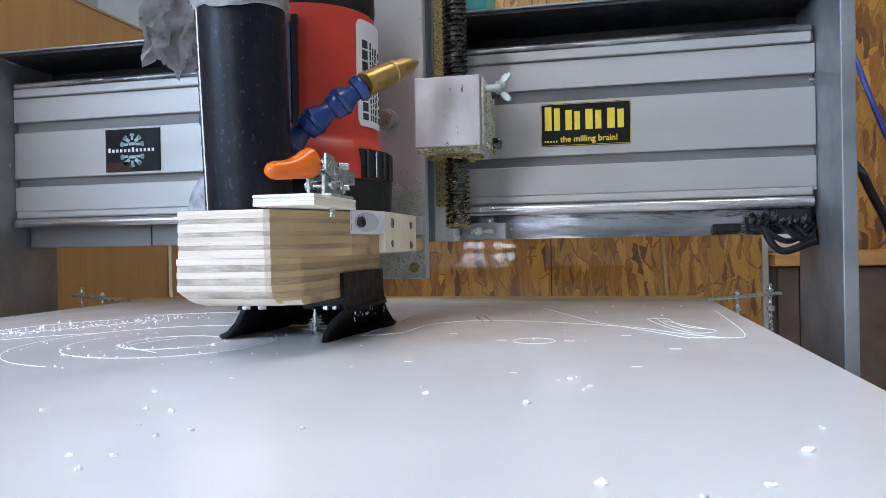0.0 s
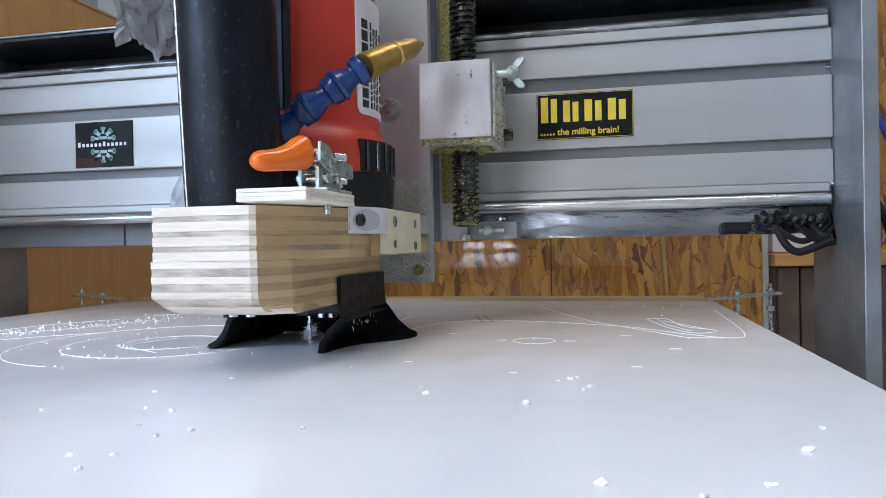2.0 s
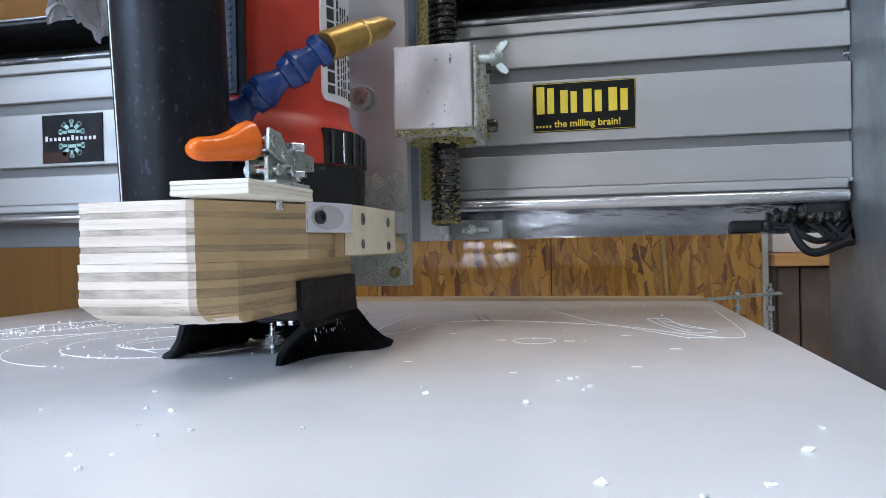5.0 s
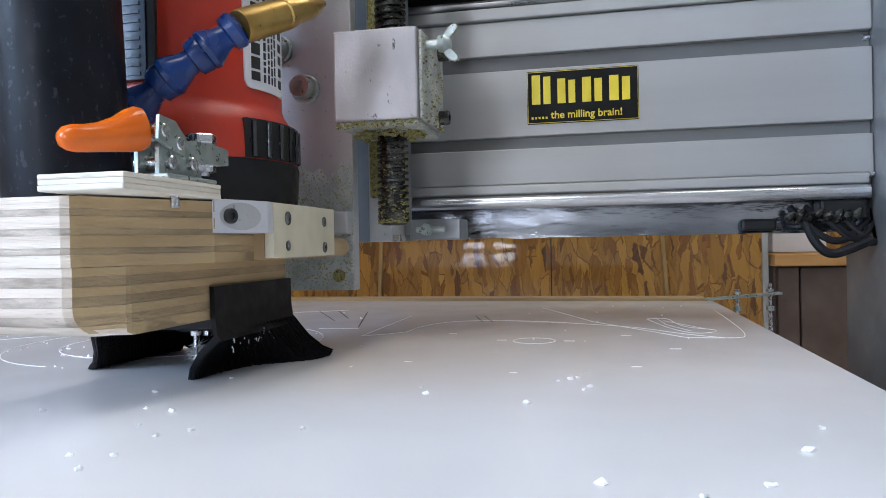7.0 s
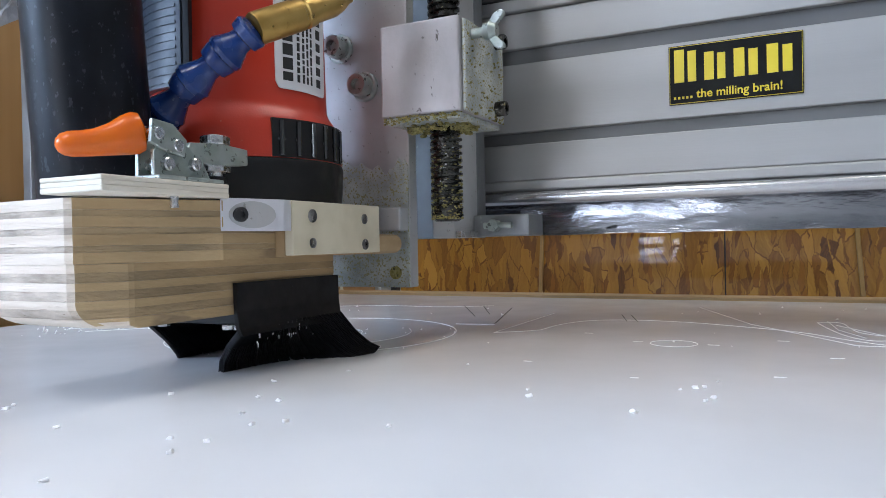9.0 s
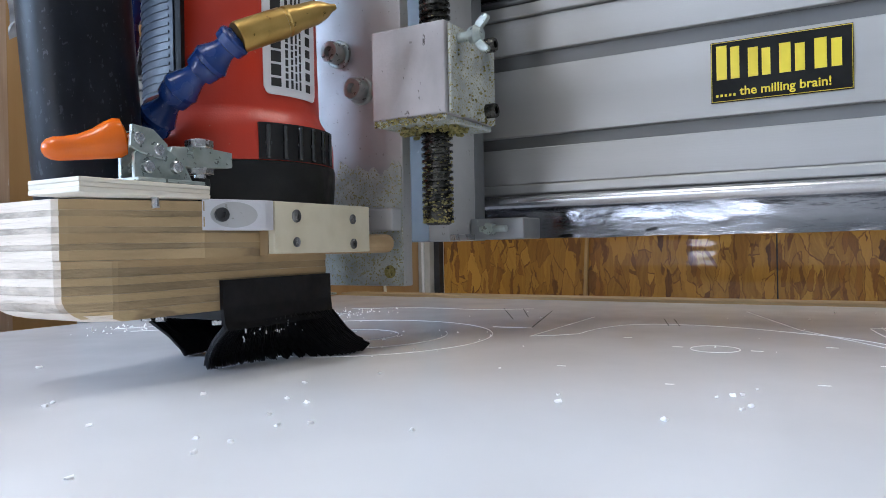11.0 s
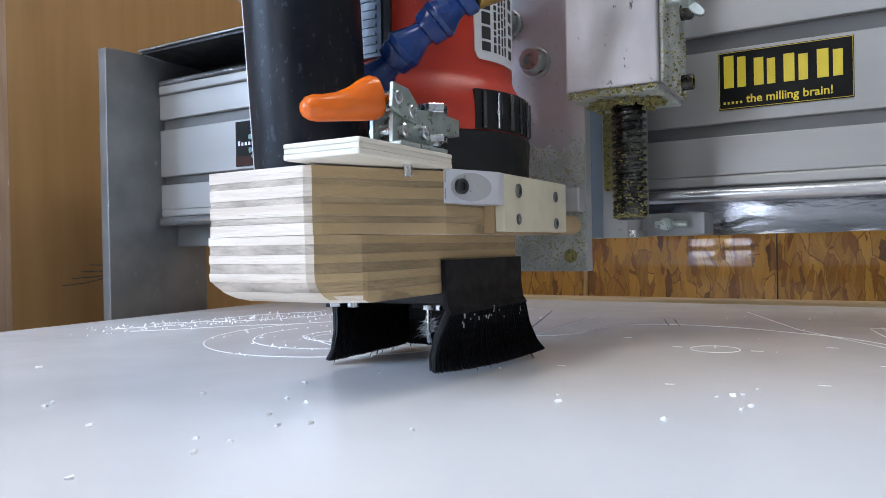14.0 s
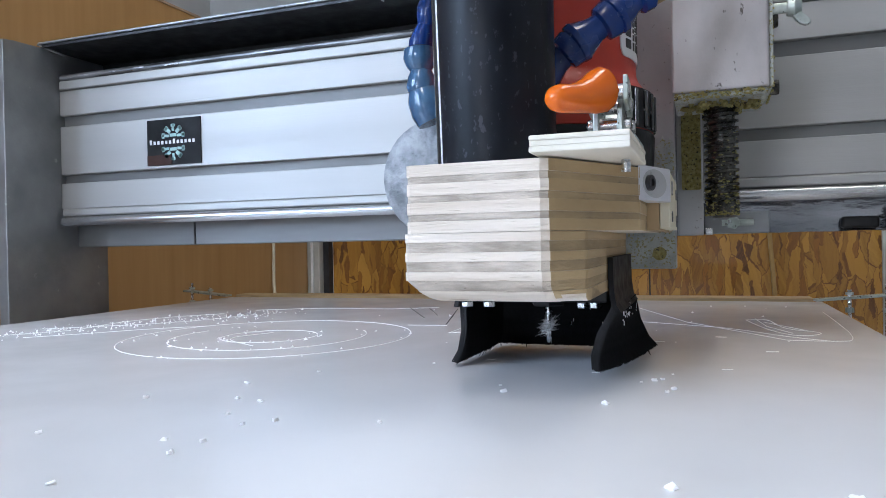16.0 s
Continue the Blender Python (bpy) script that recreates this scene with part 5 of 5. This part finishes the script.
def tufts(p0, p1, out, count, strands, seed, resting, hanging):
    """Tufts hinged at their root; each is a rigid bundle of bristles. resting: (seconds, the way the tips point at both ends of the strip) while the
    brush is pressed on the sheet; hanging: the tip's shift at both ends when it hangs free."""
    r = random.Random(seed)
    a, b, o = Vector((*p0, 0)), Vector((*p1, 0)), Vector((*out, 0))
    d = (b - a).normalized()
    L = (b - a).length
    for i in range(count):
        f = (i + 0.5) / count
        c = a + d * L * f + Vector((0, 0, 0.0270))
        bm = bmesh.new()
        for k in range(strands):
            u = r.uniform(-0.5, 0.5) * L / count * 1.35
            w = r.uniform(-0.0016, 0.0016)
            ln = LONG - abs(r.gauss(0, 0.0004)) + (0.003 if r.random() < 0.003 else 0)
            base = d * u + o * w
            side = d * (u * 0.12 + r.gauss(0, 0.0006)) + o * r.gauss(0, 0.0006)
            th = 0.00040
            spokes = (d, (o - d).normalized(), (-o - d).normalized())
            rows = []
            for s, bow in ((0.0, 0.0), (0.45, -0.0022), (0.8, -0.0014), (1.0, 0.0012)):
                q = base + side * s + o * bow - Vector((0, 0, ln * s))
                rows.append([bm.verts.new((q + e * th * (1 - 0.3 * s)) * SIZE[0]) for e in spokes])
            for p, q in zip(rows, rows[1:]):
                for m_ in range(3):
                    bm.faces.new((p[m_], p[(m_ + 1) % 3], q[(m_ + 1) % 3], q[m_]))
            bm.faces.new(rows[-1])
        me = bpy.data.meshes.new("bristle_tuft")
        bm.to_mesh(me)
        bm.free()
        me.materials.append(M["bristle"])
        ob = new("bristle_tuft", me)
        ob.parent = shoe
        hang = Vector((*hanging[0], 0)).lerp(Vector((*hanging[1], 0)), f)
        hang.z = -math.sqrt(LONG ** 2 - hang.length_squared)
        rest = []
        for t, e0, e1 in resting:
            h = Vector((*e0, 0)).lerp(Vector((*e1, 0)), f)
            h = h.normalized() * math.sqrt(LONG ** 2 - 0.0222 ** 2)
            h.z = -0.0222
            rest.append((t, h))
        TUFTS.append((ob, true_place(c) - ORIGIN[shoe.name], rest, hang))


tufts((-0.1600, 0.4385), (-0.1600, 0.5215), (1, 0), 20, 110, 1, ((0.0, (-0.9, 0.40), (-0.2, 0.9)), (2.5, (-0.9, 0.45), (0.9, 0.45)), (6.0, (-0.9, 0.38), (0.9, 0.40)), (11.0, (-0.95, 0.2), (0.9, 0.45))), ((-0.011, 0.001), (0.010, 0.001)))
tufts((-0.2385, 0.4530), (-0.2385, 0.5215), (-1, 0), 16, 110, 2, ((0.0, (-0.95, 0.25), (-0.3, 0.9)), (2.5, (-0.9, 0.4), (-0.3, 0.9)), (6.5, (-0.75, 0.65), (-0.3, 1.0)), (8.5, (-0.1, 1.0), (-0.1, 1.0)), (11.0, (0.35, 0.95), (0.2, 1.0))), ((-0.004, 0.000), (-0.003, 0.002)))
tufts((-0.2375, 0.5235), (-0.1629, 0.5235), (0, 1), 16, 110, 3, ((0.0, (-0.4, 0.9), (0.2, 0.9)), (6.0, (-0.2, 1.0), (0.2, 1.0)), (11.0, (0.2, 1.0), (0.4, 1.0))), ((-0.004, 0.004), (0.004, 0.004)))
# chips caught in the brush
rc = random.Random(12)
for k in range(30):
    y, z = rc.uniform(0.446, 0.518), rc.uniform(0.019, 0.0255)
    w, h = rc.uniform(0.00012, 0.00022), rc.uniform(0.0002, 0.0011)
    x = -0.1576 + 0.0006 * rc.random()
    if k >= 20:
        x, y, z = rc.uniform(-0.236, -0.17), 0.5205, rc.uniform(0.008, 0.027)
    part("caught_chip", box(x - w, x + w, y - w, y + w, z - h, z + h, 0), M["chip"], shoe)

# ---- suction tube ----
hose = thing("suction_tube", (-0.2024, 0.394, 0.0888), "black plastic suction tube standing in the dust shoe", "tube")
TB, TT = Vector((-0.2024, 0.3943, 0.0889)), Vector((-0.2008, 0.3790, 0.2780))


def on_tube(s, r, ang):
    w = (TT - TB).normalized()
    u = Vector((1, 0, 0)).cross(w).normalized()
    v = u.cross(w)
    return TB.lerp(TT, s) + r * (math.cos(radians(ang)) * v + math.sin(radians(ang)) * u)


part("pipe", lathe(TB, TT, [(0, 0.0249), (1, 0.0253)], 48), M["tube"], hose, "scuffed black pipe", smooth=True)
# two ridges; the glint on the first is painted as a white line
for ang, wdt, mt in ((-49, 0.0007, "label"), (-58, 0.0012, "gloss_black")):
    dirv = Vector((math.sin(radians(ang)), -math.cos(radians(ang)), 0))
    part("glint_seam", lathe(TB + dirv * 0.0246, TT + dirv * 0.0250, [(0, wdt), (1, wdt)], 10), M[mt], hose, smooth=True)
part("end_ring", lathe(TB.lerp(TT, 0.615), TB.lerp(TT, 0.85), [(0, 0.0262), (0.05, 0.0270), (0.5, 0.0266), (0.95, 0.0272), (1, 0.0262)], 40), M["tape"], hose, "wrapping of grey tape", smooth=True)


def crumpled(name, nx, ny, fn, amp, material, parent, label, th=0.0006):
    bm = bmesh.new()
    G = [[None] * (ny + 1) for _ in range(nx + 1)]
    for i in range(nx + 1):
        for j in range(ny + 1):
            p = Vector(fn(i / nx, j / ny))
            q = p * 85
            p += Vector((noise.noise(q), noise.noise(q + Vector((7, 3, 1))), noise.noise(q + Vector((1, 9, 4))))) * amp + Vector((0, noise.noise(p * 230), noise.noise(p * 210) * 0.4)) * amp * 0.8
            G[i][j] = bm.verts.new(p)
    for i in range(nx):
        for j in range(ny):
            bm.faces.new((G[i][j], G[i + 1][j], G[i + 1][j + 1], G[i][j + 1]))
    bmesh.ops.solidify(bm, geom=list(bm.faces), thickness=th)
    return part(name, bm, material, parent, label)


crumpled("tape_flap", 22, 26, lambda u, v: (-0.2745 + 0.010 * u + 0.030 * v * v, 0.396 + 0.062 * u - 0.01 * v, 0.1795 + 0.010 * u + 0.005 * math.sin(9 * u) + 0.110 * v), 0.0075, M["tape"], hose, "crumpled hanging flap of grey tape")
crumpled("tape_skirt", 60, 6, lambda u, v: tuple(on_tube(0.612 + 0.012 * math.sin(17 * u) + 0.16 * v, 0.0276, 360 * u)), 0.0016, M["tape"], hose, "ragged grey tape edge", 0.0004)

# ---- toggle clamp on its white strip ----
tog = thing("toggle_clamp", (-0.16, 0.385, 0.0905), "steel toggle clamp with an orange handle on a white wooden strip", "clamp")
part("strip", box(-0.1785, -0.1435, 0.3490, 0.4145, 0.0938, 0.0958, 0.0006), M["white_ply"], tog, "white plywood strip")
part("strip", box(-0.1782, -0.1438, 0.3493, 0.4142, 0.0920, 0.09375), M["white_ply"], tog)
part("strip", box(-0.1785, -0.1435, 0.3490, 0.4145, 0.0896, 0.09195, 0.0006), M["white_ply"], tog)
part("strip_bolt", rod((-0.1490, 0.3880, 0.0848), (-0.1490, 0.3880, 0.0896), 0.0018, 12), M["bolt"], tog)
part("foot", box(-0.1640, -0.1440, 0.3760, 0.4120, 0.0959, 0.0976, 0.0005), M["steel"], tog)
for x in (-0.1590, -0.1500):
    bm = prism([(0.378, 0.0976), (0.409, 0.0976), (0.404, 0.1060), (0.394, 0.1120), (0.384, 0.1130), (0.378, 0.1080)], x - 0.0010, x + 0.0010, 0.0003)
    for v in bm.verts:
        v.co = Vector((v.co.z, v.co.x, v.co.y))
    part("cheek", bm, M["steel"], tog)
for y, z in ((0.384, 0.1025), (0.399, 0.1035), (0.389, 0.1105), (0.379, 0.1145)):
    part("rivet", rod((-0.1630, y, z), (-0.1462, y, z), 0.0029, 16, 0.0006), M["bolt"], tog, smooth=True)
for x in (-0.1615, -0.1475):
    bm = prism([(0.3745, 0.1105), (0.381, 0.1080), (0.392, 0.1060), (0.3935, 0.1130), (0.386, 0.1190), (0.3755, 0.1200)], x - 0.0009, x + 0.0009, 0.0003)
    for v in bm.verts:
        v.co = Vector((v.co.z, v.co.x, v.co.y))
    part("link", bm, M["steel"], tog)
bm = prism([(0.396, 0.1060), (0.400, 0.1135), (0.418, 0.1150), (0.436, 0.1140), (0.436, 0.1065), (0.412, 0.1045)], -0.1580, -0.1515, 0.0005)
for v in bm.verts:
    v.co = Vector((v.co.z, v.co.x, v.co.y))
part("arm", bm, M["steel"], tog)
part("spindle", join(rod((-0.1547, 0.4180, 0.0980), (-0.1547, 0.4180, 0.1190), 0.0032, 16), hexbolt((-0.1547, 0.4180, 0.1145), (-0.1547, 0.4180, 0.1185), 0.0066), hexbolt((-0.1547, 0.4180, 0.1020), (-0.1547, 0.4180, 0.1050), 0.0066)), M["bolt"], tog)
part("spindle_cap", lathe((-0.1547, 0.4180, 0.0960), (-0.1547, 0.4180, 0.1000), [(0, 0.0050), (1, 0.0045)], 20), M["black_plastic"], tog)
HR, HT = Vector((-0.1552, 0.3775, 0.1148)), Vector((-0.1708, 0.3505, 0.1080))
ax = (HT - HR).normalized()
up = (Vector((0, 0, 1)) - ax * ax.z).normalized()
sd = ax.cross(up)
bm = bmesh.new()
rings = []
for t, high, wide, rise in ((-0.03, 0.0050, 0.0045, 0.0006), (0.0, 0.0078, 0.0060, 0.0006), (0.08, 0.0086, 0.0066, 0.0005), (0.20, 0.0080, 0.0066, 0.0001), (0.36, 0.0065, 0.0062, -0.0007), (0.54, 0.0055, 0.0058, -0.0010),
                            (0.70, 0.0052, 0.0056, -0.0007), (0.83, 0.0051, 0.0054, -0.0002), (0.92, 0.0043, 0.0046, 0.0), (0.98, 0.0026, 0.0030, 0.0), (1.0, 0.0006, 0.0008, 0.0)):
    c = HR.lerp(HT, t) + up * rise
    rings.append([bm.verts.new(c + up * high * math.sin(2 * math.pi * i / 28) + sd * wide * math.cos(2 * math.pi * i / 28)) for i in range(28)])
for p_, q_ in zip(rings, rings[1:]):
    for i in range(28):
        bm.faces.new((p_[i], p_[(i + 1) % 28], q_[(i + 1) % 28], q_[i]))
bm.faces.new(rings[0][::-1])
bm.faces.new(rings[-1])
part("handle", bm, M["orange"], tog, "shiny orange vinyl handle", smooth=True)

# ---- blue jointed air nozzle ----
noz = thing("air_nozzle", (-0.1866, 0.4155, 0.1353), "blue jointed coolant hose with a brass nozzle", "nozzle")
path = [Vector(p) for p in ((-0.2030, 0.4260, 0.1180), (-0.1890, 0.4215, 0.1330), (-0.1735, 0.4230, 0.1460), (-0.1570, 0.4275, 0.1580), (-0.1435, 0.4325, 0.1690))]
for a, b in zip(path, path[1:]):
    d = b - a
    part("joint", lathe(a - d * 0.10, b + d * 0.08, [(0, 0.0070), (0.06, 0.0092), (0.16, 0.0096), (0.20, 0.0090), (0.50, 0.0060), (0.62, 0.0058), (0.66, 0.0080), (0.86, 0.0088), (0.92, 0.0082), (1, 0.0052)], 20), M["blue"], noz, smooth=True)
part("brass_body", lathe((-0.1432, 0.4326, 0.1692), (-0.1300, 0.4590, 0.1830), [(0, 0.0074), (0.04, 0.0079), (0.78, 0.0079), (0.80, 0.0070), (0.84, 0.0070), (0.86, 0.0078), (1, 0.0074)], 28), M["brass"], noz, "worn brass fitting", smooth=True)
part("brass_tip", lathe((-0.1300, 0.4590, 0.1830), (-0.1206, 0.4806, 0.1935), [(0, 0.0066), (0.5, 0.0062), (0.72, 0.0046), (0.9, 0.0022), (1, 0.0016)], 24), M["brass"], noz, smooth=True)
# second hose, behind the tube
sec = thing("air_hose", (-0.2500, 0.421, 0.125), "pale blue jointed hose beside the suction tube", "hose")
path = [Vector(p) for p in ((-0.2500, 0.4550, 0.2150), (-0.2520, 0.4520, 0.1850), (-0.2590, 0.4500, 0.1600), (-0.2580, 0.4500, 0.1380))]
for k, (a, b) in enumerate(zip(path, path[1:])):
    d = b - a
    part("joint", lathe(a - d * 0.06, b + d * 0.06, [(q, r * (0.74, 0.74, 0.95)[k]) for q, r in ((0, 0.0060), (0.06, 0.0086), (0.25, 0.0094), (0.40, 0.0080), (0.52, 0.0060), (0.66, 0.0076), (0.85, 0.0088), (0.96, 0.0080), (1, 0.0050))], 24), M["blue" if k < 2 else "pale_blue"], sec, smooth=True)
part("outlet", lathe((-0.2585, 0.4500, 0.1400), (-0.2520, 0.4520, 0.1220), [(0, 0.0070), (0.3, 0.0098), (0.7, 0.0104), (1, 0.0092)], 24), M["pale_blue"], sec, smooth=True)
dsc = thing("hose_collar", (-0.25, 0.45, 0.09), "scuffed clear grey plastic hose collar behind the dust shoe", "collar")
bm = lathe((-0.2570, 0.462, 0.0945), (-0.2555, 0.492, 0.0945), [(0, 0.026), (0.05, 0.031), (0.12, 0.0318), (0.9, 0.0318), (1, 0.029)], 40)
for v in bm.verts:
    v.co.z = max(v.co.z, 0.066)
part("ring", bm, M["cloudy"], dsc, smooth=True)


# ---- motion of the machine ----
HEAD_ROWS = [
    # t, along the beam, towards the camera, lift
    (0.0, -0.0000, 0.0000, 0.0000),
    (0.5, 0.0062, -0.0111, -0.0005),
    (1.0, 0.0108, -0.0231, -0.0005),
    (1.5, 0.0142, -0.0354, -0.0005),
    (2.0, 0.0159, -0.0482, -0.0005),
    (2.5, 0.0163, -0.0571, -0.0005),
    (3.0, 0.0163, -0.0597, 0.0019),
    (5.5, 0.0053, -0.1079, -0.0005),
    (6.0, -0.0006, -0.1205, -0.0005),
    (6.5, -0.0079, -0.1302, -0.0005),
    (7.0, -0.0167, -0.1397, -0.0005),
    (7.5, -0.0259, -0.1476, -0.0005),
    (8.0, -0.0372, -0.1533, -0.0006),
    (8.5, -0.0487, -0.1578, -0.0006),
    (11.0, -0.0924, -0.1612, 0.0017),
    (11.5, -0.0914, -0.1625, 0.0091),
    (12.0, -0.0783, -0.1567, 0.0109),
    (12.5, -0.0527, -0.1511, 0.0109),
    (13.0, -0.0256, -0.1434, 0.0109),
    (13.5, 0.0005, -0.1372, 0.0109),
    (14.0, 0.0280, -0.1297, 0.0109),
    (14.5, 0.0530, -0.1212, 0.0109),
    (15.0, 0.0823, -0.1188, 0.0109),
    (15.5, 0.1079, -0.1129, 0.0109),
    (16.0, 0.1375, -0.1067, 0.0104),
]


def cutter_place(t):
    """The cutter over the sheet at t seconds."""
    base = true_place((AX, AY, 0.0))
    for (ta, xa, ya, _), (tb, xb, yb, _) in zip(HEAD_ROWS, HEAD_ROWS[1:]):
        if ta <= t <= tb:
            f = (t - ta) / (tb - ta)
            return Vector((base.x + xa + (xb - xa) * f, base.y + ya + (yb - ya) * f))


def motions():
    def rows_for(ob, kx, kz):
        o = ORIGIN[ob.name]
        return [(t, Matrix.Translation(o + Vector((x * kx, y, z * kz)))) for t, x, y, z in HEAD_ROWS]

    walk(gantry, rows_for(gantry, 0, 0))
    walk(slide, rows_for(slide, 1, 0))
    for ob in (zs, motor, shoe, hose, tog, noz, sec, dsc):
        walk(ob, rows_for(ob, 1, 1))
    # the tufts lie outwards while the brush rests on the sheet and hang free when it lifts
    down = Vector((0, 0, -1))
    for k, (ob, c, rest, hang) in enumerate(TUFTS):
        wave = 0.04 * math.sin(k * 2.1)
        rows = [(t, tip) for t, tip in rest] + [(11.5, hang.lerp(rest[-1][1], 0.25 + wave)), (12.0, hang.lerp(rest[-1][1], max(wave, 0.0))), (16.0, hang.lerp(rest[-1][1], max(wave, 0.0)))]
        walk(ob, [(t, Matrix.Translation(c) @ down.rotation_difference(tip).to_matrix().to_4x4()) for t, tip in rows])
    # each length of the ring comes up as the cutter passes it
    for k, ob in enumerate(RING):
        a = radians(10 - 5.05 * (k + 0.5))
        goal = Vector((CX + 0.108 * math.cos(a), CY + 0.108 * math.sin(a)))
        at = min((i * 0.1 for i in range(111)), key=lambda t: (cutter_place(t) - goal).length)
        at = max(0.2, min(at, 11.0))
        rest_ = ob.matrix_basis.translation.copy()
        under = rest_ - Vector((0, 0, 0.0015))
        walk(ob, [(0.0, Matrix.Translation(under)), (at - 0.1, Matrix.Translation(under)), (at + 0.1, Matrix.Translation(rest_)), (16.0, Matrix.Translation(rest_))])


motions()
